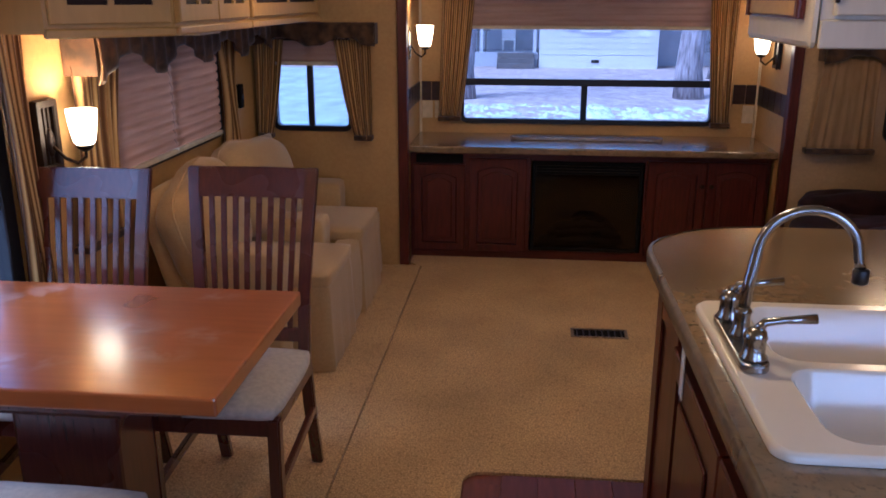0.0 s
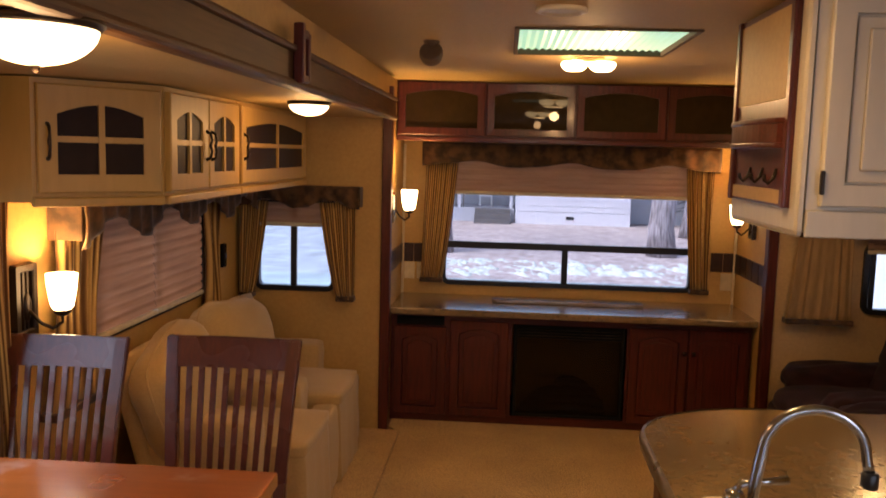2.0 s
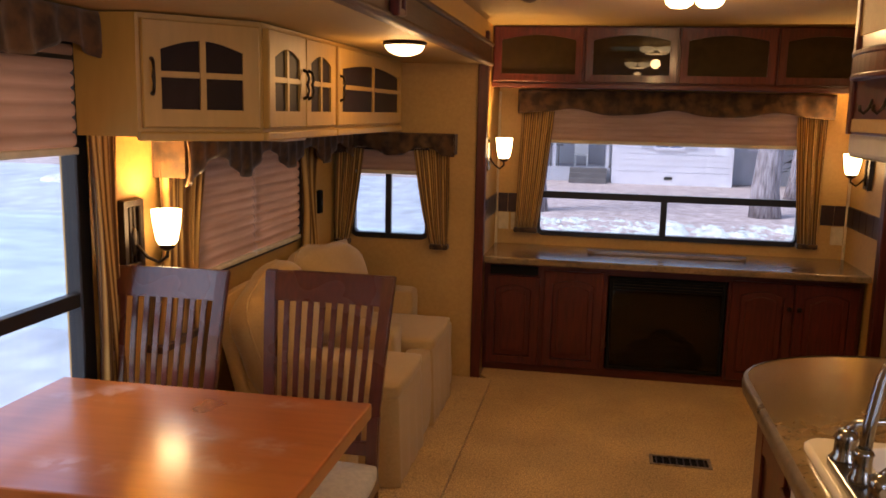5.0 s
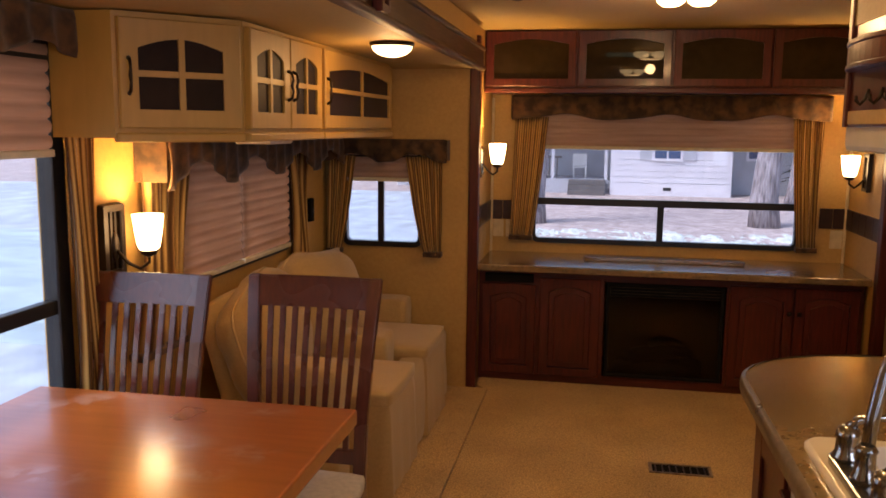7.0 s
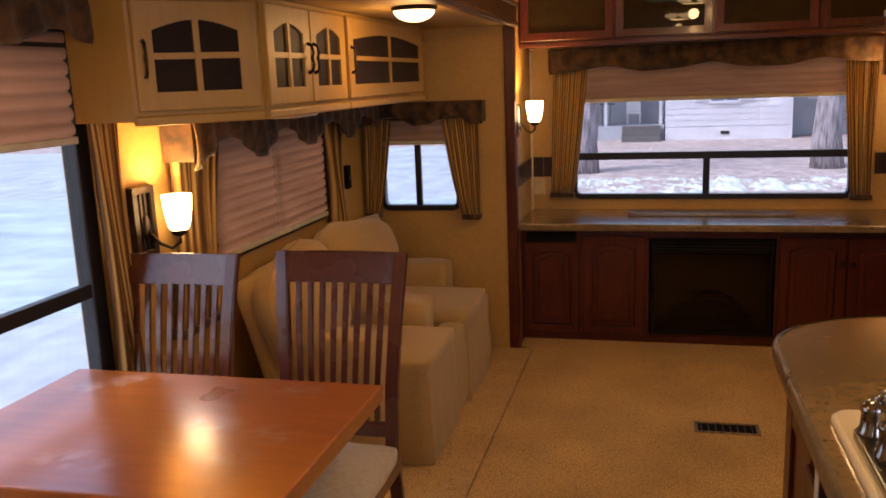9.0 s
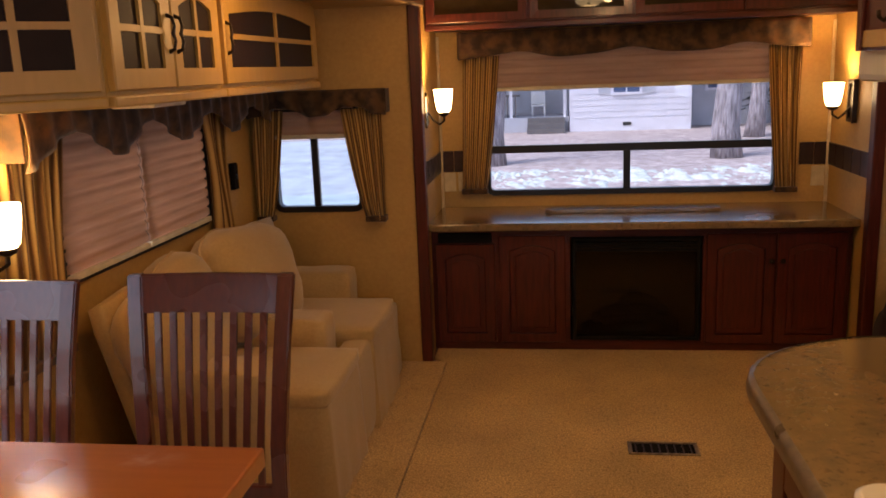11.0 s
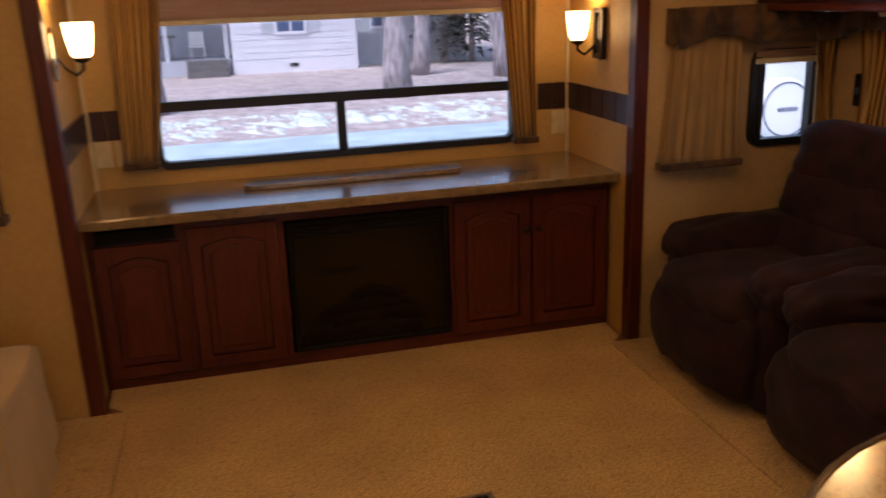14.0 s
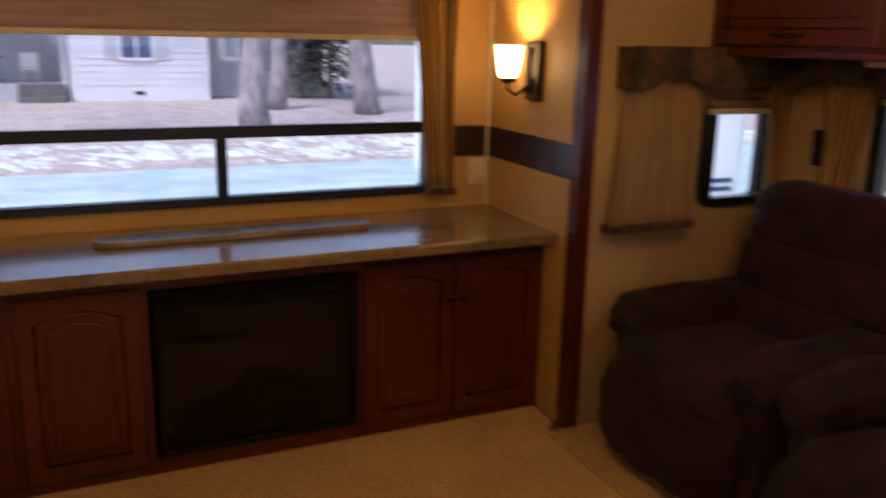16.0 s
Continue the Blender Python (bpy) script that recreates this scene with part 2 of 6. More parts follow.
def flecked(m, scale, amount):
    """Sparse dark yarn flecks strewn over a pile."""
    n, link = m.node_tree.nodes, m.node_tree.links.new
    bsdf = n["Principled BSDF"]
    co = n.new("ShaderNodeTexCoord")
    spots = n.new("ShaderNodeTexNoise")
    spots.inputs["Scale"].default_value, spots.inputs["Detail"].default_value, spots.inputs["Roughness"].default_value = scale, 3, 0.7
    link(co.outputs["Object"], spots.inputs[0])
    mr = n.new("ShaderNodeMapRange")
    mr.inputs[1].default_value, mr.inputs[2].default_value, mr.inputs[3].default_value, mr.inputs[4].default_value = 0.54, 0.66, 1.0, amount
    link(spots.outputs[0], mr.inputs[0])
    mx = n.new("ShaderNodeMix")
    mx.data_type, mx.blend_type = "RGBA", "MULTIPLY"
    mx.inputs[0].default_value = 1.0
    link(bsdf.inputs["Base Color"].links[0].from_socket, mx.inputs[6])
    link(mr.outputs[0], mx.inputs[7])
    link(mx.outputs[2], bsdf.inputs["Base Color"])


flecked(M["carpet"], 48, 0.70)
flecked(M["carpet2"], 48, 0.72)
flecked(M["laminate"], 70, 0.62)
for link in list(M["smoke"].node_tree.nodes["Principled BSDF"].inputs["Roughness"].links):
    M["smoke"].node_tree.links.remove(link)
M["smoke"].node_tree.nodes["Principled BSDF"].inputs["Roughness"].default_value = 0.015
M["table"].node_tree.nodes["Principled BSDF"].inputs["Coat Roughness"].default_value = 0.19
M["table"].node_tree.nodes["Principled BSDF"].inputs["Coat IOR"].default_value = 1.95
M["curtain"] = striped("striped_curtain", (0.36, 0.205, 0.055), (0.10, 0.046, 0.015), (0.58, 0.38, 0.125))
M["sheer"] = material("sheer_beige", (0.50, 0.33, 0.14), 0.85, color2=(0.38, 0.24, 0.10), scale=40, stretch=(1, 1, 0.2), translucent=0.3, wear=0.12)

# ---- building helpers ----
ORIGIN = {}


def box(x0, x1, y0, y1, z0, z1, bevel=0.0, segments=2):
    bm = bmesh.new()
    bmesh.ops.create_cube(bm, size=1)
    for v in bm.verts:
        v.co = Vector((x0 if v.co.x < 0 else x1, y0 if v.co.y < 0 else y1, z0 if v.co.z < 0 else z1))
    if bevel:
        bmesh.ops.bevel(bm, geom=bm.edges[:], offset=bevel, segments=segments, profile=0.5, affect="EDGES")
    return bm


def join(*parts):
    bm = bmesh.new()
    for p in parts:
        me = bpy.data.meshes.new("t")
        p.to_mesh(me)
        p.free()
        bm.from_mesh(me)
        bpy.data.meshes.remove(me)
    return bm


def moved(bm, m):
    bm.transform(m)
    return bm


def prism(points, z0, z1, bevel=0.0):
    """An upright body on an outline in plan, run counter-clockwise."""
    bm = bmesh.new()
    f = bm.faces.new([bm.verts.new((x, y, z0)) for x, y in points])
    up = bmesh.ops.extrude_face_region(bm, geom=[f])
    bmesh.ops.translate(bm, vec=(0, 0, z1 - z0), verts=[v for v in up["geom"] if isinstance(v, bmesh.types.BMVert)])
    bmesh.ops.recalc_face_normals(bm, faces=bm.faces[:])
    if bevel:
        bmesh.ops.bevel(bm, geom=bm.edges[:], offset=bevel, segments=2, profile=0.5, affect="EDGES")
    return bm


def lathe(profile, segments=28, close=True):
    """A turned body about z from (radius, height) pairs."""
    bm = bmesh.new()
    rings = []
    for r, z in profile:
        rings.append([bm.verts.new((max(r, 1e-4) * math.cos(2 * math.pi * i / segments), max(r, 1e-4) * math.sin(2 * math.pi * i / segments), z)) for i in range(segments)])
    for a, b in zip(rings, rings[1:]):
        for i in range(segments):
            j = (i + 1) % segments
            bm.faces.new((a[i], a[j], b[j], b[i]))
    if close:
        bm.faces.new(rings[0][::-1])
        bm.faces.new(rings[-1])
    bmesh.ops.recalc_face_normals(bm, faces=bm.faces[:])
    for f in bm.faces:
        f.smooth = len(f.verts) == 4
    return bm


def tube(points, radius, segments=12):
    """A round bar along points; radius one number or one each."""
    bm = bmesh.new()
    pts = [Vector(p) for p in points]
    rings = []
    side = None
    for i, p in enumerate(pts):
        d = (pts[min(i + 1, len(pts) - 1)] - pts[max(i - 1, 0)]).normalized()
        if side is None:
            side = d.orthogonal().normalized()
        side = (side - d * side.dot(d)).normalized()
        up = d.cross(side)
        r = radius[i] if isinstance(radius, (list, tuple)) else radius
        rings.append([bm.verts.new(p + r * (math.cos(a) * side + math.sin(a) * up)) for a in (2 * math.pi * k / segments for k in range(segments))])
    for a, b in zip(rings, rings[1:]):
        for k in range(segments):
            j = (k + 1) % segments
            bm.faces.new((a[k], a[j], b[j], b[k])).smooth = True
    bm.faces.new(rings[0][::-1])
    bm.faces.new(rings[-1])
    bmesh.ops.recalc_face_normals(bm, faces=bm.faces[:])
    return bm


def soft(x0, x1, y0, y1, z0, z1, puff=0.03, r=0.05, lumps=0.006, seed=0, cuts=7):
    """An upholstered block: rounded, a little crowned, slightly uneven."""
    bm = bmesh.new()
    bmesh.ops.create_cube(bm, size=2)
    bmesh.ops.subdivide_edges(bm, edges=bm.edges[:], cuts=cuts, use_grid_fill=True)
    c = Vector(((x0 + x1) / 2, (y0 + y1) / 2, (z0 + z1) / 2))
    h = Vector(((x1 - x0) / 2, (y1 - y0) / 2, (z1 - z0) / 2))
    rr = min(r, *h)
    for v in bm.verts:
        u = v.co.copy()
        p = Vector([u[i] * h[i] for i in range(3)])
        core = Vector([max(-(h[i] - rr), min(h[i] - rr, p[i])) for i in range(3)])
        d = p - core
        if d.length > 1e-6:
            p = core + d.normalized() * min(rr, d.length)
        swell = [(1 - u[(i + 1) % 3] ** 2) * (1 - u[(i + 2) % 3] ** 2) * puff * (u[i] if abs(u[i]) > 0.99 else 0) for i in range(3)]
        p += Vector(swell)
        v.co = c + p + lumps * noise.noise_vector((c + p) * 9 + Vector((seed, 0, 0)))
    for f in bm.faces:
        f.smooth = True
    return bm


def part(name, bm, mat, parent=None, label="", smooth=False):
    """Links a bmesh, given in world metres, as one mesh object under a thing."""
    o = ORIGIN.get(parent, Vector()) if parent else Vector()
    bm.transform(Matrix.Translation(-o))
    me = bpy.data.meshes.new(name)
    if smooth:
        for f in bm.faces:
            f.smooth = True
    bm.to_mesh(me)
    bm.free()
    me.materials.append(M[mat] if isinstance(mat, str) else mat)
    ob = new(name, me)
    if parent:
        ob.parent = parent
        ORIGIN[ob] = o
    if label:
        tagged(ob, label)
    return ob


def thing(name, label, category, place=(0, 0, 0), group=""):
    root = new(name)
    root.empty_display_size = 0.05
    root.location = place
    ORIGIN[root] = Vector(place)
    return tagged(root, label, category, group)


def fixed(name, bm, mat, label, category):
    ob = part(name, bm, mat)
    return tagged(ob, label, category, kind="structure")


def set_group(name, label, category, place=(0, 0, 0)):
    """A piece of the setting made of several meshes."""
    return tagged(thing(name, label, category, place), kind="structure")


def place_all(root, m):
    root.matrix_basis = m
    return root


def wall_x(name, x0, x1, y0, y1, z0, z1, holes, mat="wall", label="tan vinyl-covered trailer wall", category="wall"):
    """A wall in the plane of x with rectangular openings (y0, y1, z0, z1)."""
    return wall_any(name, "x", x0, x1, y0, y1, z0, z1, holes, mat, label, category)


def wall_any(name, axis, d0, d1, a0, a1, z0, z1, holes, mat, label, category):
    cuts_a = sorted({a0, a1, *[h[0] for h in holes], *[h[1] for h in holes]})
    cuts_z = sorted({z0, z1, *[h[2] for h in holes], *[h[3] for h in holes]})
    bm = bmesh.new()
    vs = {}
    na, nz = len(cuts_a) - 1, len(cuts_z) - 1

    def solid(i, j):
        if not (0 <= i < na and 0 <= j < nz):
            return False
        a, z = (cuts_a[i] + cuts_a[i + 1]) / 2, (cuts_z[j] + cuts_z[j + 1]) / 2
        return not any(h[0] < a < h[1] and h[2] < z < h[3] for h in holes)

    def vert(i, j, k):
        if (i, j, k) not in vs:
            a, z, d = cuts_a[i], cuts_z[j], (d0, d1)[k]
            vs[i, j, k] = bm.verts.new((d, a, z) if axis == "x" else (a, d, z))
        return vs[i, j, k]

    for i in range(na):
        for j in range(nz):
            if not solid(i, j):
                continue
            for k in (0, 1):
                bm.faces.new([vert(i, j, k), vert(i + 1, j, k), vert(i + 1, j + 1, k), vert(i, j + 1, k)])
            for di, dj, e in ((-1, 0, ((0, 0), (0, 1))), (1, 0, ((1, 0), (1, 1))), (0, -1, ((0, 0), (1, 0))), (0, 1, ((0, 1), (1, 1)))):
                if not solid(i + di, j + dj):
                    (p, q), (r, s) = e
                    bm.faces.new([vert(i + p, j + q, 0), vert(i + r, j + s, 0), vert(i + r, j + s, 1), vert(i + p, j + q, 1)])
    bmesh.ops.recalc_face_normals(bm, faces=bm.faces[:])
    return fixed(name, bm, mat, label, category)


def smudged(m, spots):
    """Dull finger marks on a polished top; each spot: x, y, radius x, radius y, in the thing's own metres."""
    n, link = m.node_tree.nodes, m.node_tree.links.new
    bsdf = n["Principled BSDF"]
    co = n.new("ShaderNodeTexCoord")
    streak = n.new("ShaderNodeTexNoise")
    streak.inputs["Scale"].default_value, streak.inputs["Detail"].default_value, streak.inputs["Distortion"].default_value = 11, 4, 0.4
    link(co.outputs["Object"], streak.inputs[0])
    total = None
    for x, y, rx, ry in spots:
        mp = n.new("ShaderNodeMapping")
        mp.vector_type = "TEXTURE"
        mp.inputs["Location"].default_value = (x, y, 0.775)
        mp.inputs["Scale"].default_value = (rx, ry, 1)
        gr = n.new("ShaderNodeTexGradient")
        gr.gradient_type = "SPHERICAL"
        link(co.outputs["Object"], mp.inputs[0])
        link(mp.outputs[0], gr.inputs[0])
        if total:
            ad = n.new("ShaderNodeMath")
            ad.operation = "ADD"
            link(total, ad.inputs[0])
            link(gr.outputs["Fac"], ad.inputs[1])
            total = ad.outputs[0]
        else:
            total = gr.outputs["Fac"]
    mr = n.new("ShaderNodeMapRange")
    mr.inputs[1].default_value, mr.inputs[2].default_value = 0.46, 0.62
    link(streak.outputs[0], mr.inputs[0])
    mk = n.new("ShaderNodeMath")
    mk.operation, mk.use_clamp = "MULTIPLY", True
    link(total, mk.inputs[0])
    link(mr.outputs[0], mk.inputs[1])
    mx = n.new("ShaderNodeMix")
    mx.data_type = "RGBA"
    src = bsdf.inputs["Base Color"].links[0].from_socket
    k = n.new("ShaderNodeMath")
    k.operation = "MULTIPLY"
    k.inputs[1].default_value = 0.42
    link(mk.outputs[0], k.inputs[0])
    link(k.outputs[0], mx.inputs[0])
    link(src, mx.inputs[6])
    mx.inputs[7].default_value = (0.72, 0.62, 0.58, 1)
    link(mx.outputs[2], bsdf.inputs["Base Color"])


# spots are measured from the table's foot at (-1.5, 1.9)
smudged(M["table"], [(-0.28, 0.22, 0.16, 0.07), (-0.22, 0.30, 0.12, 0.05), (0.25, 0.29, 0.10, 0.05), (0.14, 0.04, 0.10, 0.07), (0.33, 0.0, 0.09, 0.07), (0.26, -0.12, 0.10, 0.06), (-0.05, -0.2, 0.16, 0.06)])

def ring(a0, a1, z0, z1, w, r, d0, d1, axis):
    """A frame with rounded corners and a rectangular opening's depth."""
    def loop(i):
        pts = []
        x0, x1, y0, y1, rr = a0 + i, a1 - i, z0 + i, z1 - i, max(r - i, 0.004)
        for cx, cy, s in ((x1 - rr, y0 + rr, -90), (x1 - rr, y1 - rr, 0), (x0 + rr, y1 - rr, 90), (x0 + rr, y0 + rr, 180)):
            for k in range(6):
                t = radians(s + 18 * k)
                pts.append((cx + rr * math.cos(t), cy + rr * math.sin(t)))
        return pts
    bm = bmesh.new()
    rows = []
    for pts, d in ((loop(0), d1), (loop(0.004), d0), (loop(w - 0.004), d0), (loop(w), d0 + 0.004 * (1 if d1 > d0 else -1)), (loop(w), d1)):
        rows.append([bm.verts.new((d, a, z) if axis == "x" else (a, d, z)) for a, z in pts])
    rows.append(rows[0])
    for p, q in zip(rows, rows[1:]):
        for k in range(len(p)):
            j = (k + 1) % len(p)
            bm.faces.new((p[k], p[j], q[j], q[k]))
    bmesh.ops.recalc_face_normals(bm, faces=bm.faces[:])
    return bm


def slab(axis, d0, d1, a0, a1, z0, z1, bevel=0.0):
    d0, d1 = min(d0, d1), max(d0, d1)
    return box(d0, d1, a0, a1, z0, z1, bevel) if axis == "x" else box(a0, a1, d0, d1, z0, z1, bevel)


def window(name, axis, d, out, a0, a1, z0, z1, rail=None, posts=(), border=0.035, label="black-framed trailer window"):
    """out: +1 or -1, the way to the open air along the axis."""
    root = set_group(name, label, "window", (d, (a0 + a1) / 2, z0) if axis == "x" else ((a0 + a1) / 2, d, z0))
    part("window_frame", ring(a0, a1, z0, z1, border, 0.06, d - out * 0.018, d + out * 0.03, axis), "black", root)
    if rail:
        part("rail", slab(axis, d - out * 0.012, d + out * 0.02, a0 + 0.03, a1 - 0.03, rail - 0.022, rail + 0.022, 0.003), "black", root)
    for p, w, pz0, pz1 in posts:
        part("post", slab(axis, d - out * 0.010, d + out * 0.018, p - w / 2, p + w / 2, pz0, pz1, 0.003), "black", root)
    pane = part("pane", slab(axis, d + out * 0.004, d + out * 0.008, a0 + 0.02, a1 - 0.02, z0 + 0.02, z1 - 0.02), "glass", root)
    pane.visible_shadow = False
    return root


def cloth(fn, nu, nv, thick=0.004):
    """A sheet of cloth with two sides from fn(u, v) -> place and outward normal."""
    bm = bmesh.new()
    uv = bm.loops.layers.uv.new("UVMap")
    grid = []
    for side in (0, 1):
        grid.append([[None] * (nu + 1) for _ in range(nv + 1)])
        for j in range(nv + 1):
            for i in range(nu + 1):
                p, nrm = fn(i / nu, j / nv)
                grid[side][j][i] = bm.verts.new(Vector(p) - side * thick * Vector(nrm))
    def quad(vs, uvs):
        f = bm.faces.new(vs)
        f.smooth = True
        for l, c in zip(f.loops, uvs):
            l[uv].uv = c
    for side in (0, 1):
        for j in range(nv):
            for i in range(nu):
                g = grid[side]
                q = [g[j][i], g[j][i + 1], g[j + 1][i + 1], g[j + 1][i]]
                c = [(i / nu, j / nv), ((i + 1) / nu, j / nv), ((i + 1) / nu, (j + 1) / nv), (i / nu, (j + 1) / nv)]
                quad(q[::-1] if side else q, c[::-1] if side else c)
    for j in range(nv):
        for i in (0, nu):
            quad([grid[0][j][i], grid[0][j + 1][i], grid[1][j + 1][i], grid[1][j][i]], [(i / nu, j / nv)] * 4)
    for i in range(nu):
        for j in (0, nv):
            quad([grid[0][j][i], grid[0][j][i + 1], grid[1][j][i + 1], grid[1][j][i]], [(i / nu, 0)] * 4)
    bmesh.ops.recalc_face_normals(bm, faces=bm.faces[:])
    return bm


def curtain(axis, d, into, top, bottom, z0, z1, pleats=7, label="gold and brown striped pleated curtain", mat="curtain", fold=0.021):
    """into: the sign of the way into the room. top, bottom: the two ends along the wall."""
    def fn(u, v):
        z = z0 + (z1 - z0) * v
        k = v ** 0.8
        a = (bottom[0] * (1 - k) + top[0] * k) * (1 - u) + (bottom[1] * (1 - k) + top[1] * k) * u
        w = u + 0.035 * math.sin(u * 11 + d * 7) + 0.02 * math.sin(u * 23 + a)
        depth = 0.050 + fold * math.sin(w * pleats * 2 * math.pi + 0.9 * math.sin(v * 3 + u * 4)) * (0.72 + 0.28 * math.sin(u * 9 + 1)) * (1 - 0.3 * v) + 0.008 * math.sin(v * 4 + u * 3)
        p = (d + into * depth, a, z) if axis == "x" else (a, d + into * depth, z)
        return p, ((into, 0, 0) if axis == "x" else (0, into, 0))
    root = thing("curtain", label, "curtain", (d, (bottom[0] + bottom[1]) / 2, z0) if axis == "x" else ((bottom[0] + bottom[1]) / 2, d, z0), "window curtains")
    part("drape", cloth(fn, pleats * 10, 10), mat, root)
    ends = sorted(bottom)
    hem = slab(axis, d + into * 0.006, d + into * 0.076, ends[0] - 0.004, ends[1] + 0.004, z0 - 0.012, z0 + 0.018, 0.006)
    part("hem_band", hem, "valance", root, "dark brown hem band")
    return root


def valance(axis, d, into, a0, a1, z0, z1, depth=0.09, waves=3, drop=0.05, label="dark brown floral fabric valance with scalloped edge"):
    root = thing("valance", label, "valance", (d, (a0 + a1) / 2, z0) if axis == "x" else ((a0 + a1) / 2, d, z0), "window valances")
    def fn(u, v):
        a = a0 + (a1 - a0) * u
        low = z0 + drop * (0.5 - 0.5 * math.cos(u * waves * 2 * math.pi)) + 0.004 * math.sin(u * 40)
        z = low + (z1 - low) * v
        dd = depth + 0.010 * math.sin(u * (a1 - a0) * 60 + 2 * math.sin(v * 3)) * (1 - 0.5 * v) + 0.012 * math.sin(v * math.pi)
        p = (d + into * dd, a, z) if axis == "x" else (a, d + into * dd, z)
        return p, ((into, 0, 0) if axis == "x" else (0, into, 0))
    part("skirt", cloth(fn, 90, 8, 0.008), "valance", root)
    part("board", slab(axis, d + into * 0.004, d + into * (depth - 0.012), a0 + 0.004, a1 - 0.004, z1 - 0.03, z1 - 0.008), "valance", root)
    for a in (a0, a1):
        part("return", slab(axis, d + into * 0.004, d + into * (depth - 0.002), a - 0.004, a + 0.004, z0 + drop * 0.3, z1 - 0.004), "valance", root)
    return root


def pleated_shade(axis, d, into, a0, a1, z0, z1, label="mauve-brown pleated window shade, drawn part way", rail=True):
    root = thing("window_shade", label, "window shade", (d, (a0 + a1) / 2, z0) if axis == "x" else ((a0 + a1) / 2, d, z0), "pleated shades")
    n = max(1, round((z1 - z0) / 0.042)) * 6
    bm = bmesh.new()
    rows = []
    for off in (0.0, -0.003):
        r = []
        for j in range(n + 1):
            z = z0 + (z1 - z0) * j / n
            k = d + into * (0.012 + 0.011 * abs(math.sin(math.pi * j / 6)) ** 0.7 + off)
            r.append([bm.verts.new((k, a, z) if axis == "x" else (a, k, z)) for a in (a0, a1)])
        rows.append(r)
    for r in rows:
        for p, q in zip(r, r[1:]):
            bm.faces.new((p[0], p[1], q[1], q[0])).smooth = True
    part("pleats", bm, "shade", root)
    if rail:
        part("bottom_rail", slab(axis, d + into * 0.006, d + into * 0.030, a0, a1, z0 - 0.022, z0, 0.004), "rail_cream", root, "cream bottom rail")
    return root


def arch_pts(a0, a1, z0, z1, rise, n=10):
    pts = [(a0, z0), (a1, z0)]
    for i in range(n + 1):
        t = i / n
        pts.append((a1 + (a0 - a1) * t, z1 - rise + rise * math.sin(math.pi * t)))
    return pts


def face_plate(pts, d0, d1, bevel=0.0):
    """A plate standing in the plane of x-z, between the depths d0 and d1 along y."""
    bm = bmesh.new()
    f = bm.faces.new([bm.verts.new((a, d0, z)) for a, z in pts])
    up = bmesh.ops.extrude_face_region(bm, geom=[f])
    bmesh.ops.translate(bm, vec=(0, d1 - d0, 0), verts=[v for v in up["geom"] if isinstance(v, bmesh.types.BMVert)])
    bmesh.ops.recalc_face_normals(bm, faces=bm.faces[:])
    if bevel:
        bmesh.ops.bevel(bm, geom=[e for e in bm.edges if len(e.link_faces) == 2], offset=bevel, segments=2, profile=0.5, affect="EDGES")
    return bm


def arched_frame(w, h, border, rise, y0, y1):
    """A door's frame, front at y0 in the plane of x-z from (0, 0) to (w, h), with an arched opening."""
    n = 12
    inner = [(border, border), (w - border, border)] + [(w - border - (w - 2 * border) * i / n, h - border - rise + rise * math.sin(math.pi * i / n)) for i in range(n + 1)]
    outer = [(0, 0), (w, 0)] + [(w - w * i / n, h) for i in range(n + 1)]
    bm = bmesh.new()
    loops = []
    for pts, y in ((outer, y1), (outer, y0 + 0.004), ([(min(max(x, 0.004), w - 0.004), min(max(z, 0.004), h - 0.004)) for x, z in outer], y0), (inner, y0 + 0.002), (inner, y1)):
        loops.append([bm.verts.new((x, y, z)) for x, z in pts])
    loops.append(loops[0])
    for p, q in zip(loops, loops[1:]):
        for k in range(len(p)):
            j = (k + 1) % len(p)
            bm.faces.new((p[k], p[j], q[j], q[k]))
    bmesh.ops.recalc_face_normals(bm, faces=bm.faces[:])
    return bm


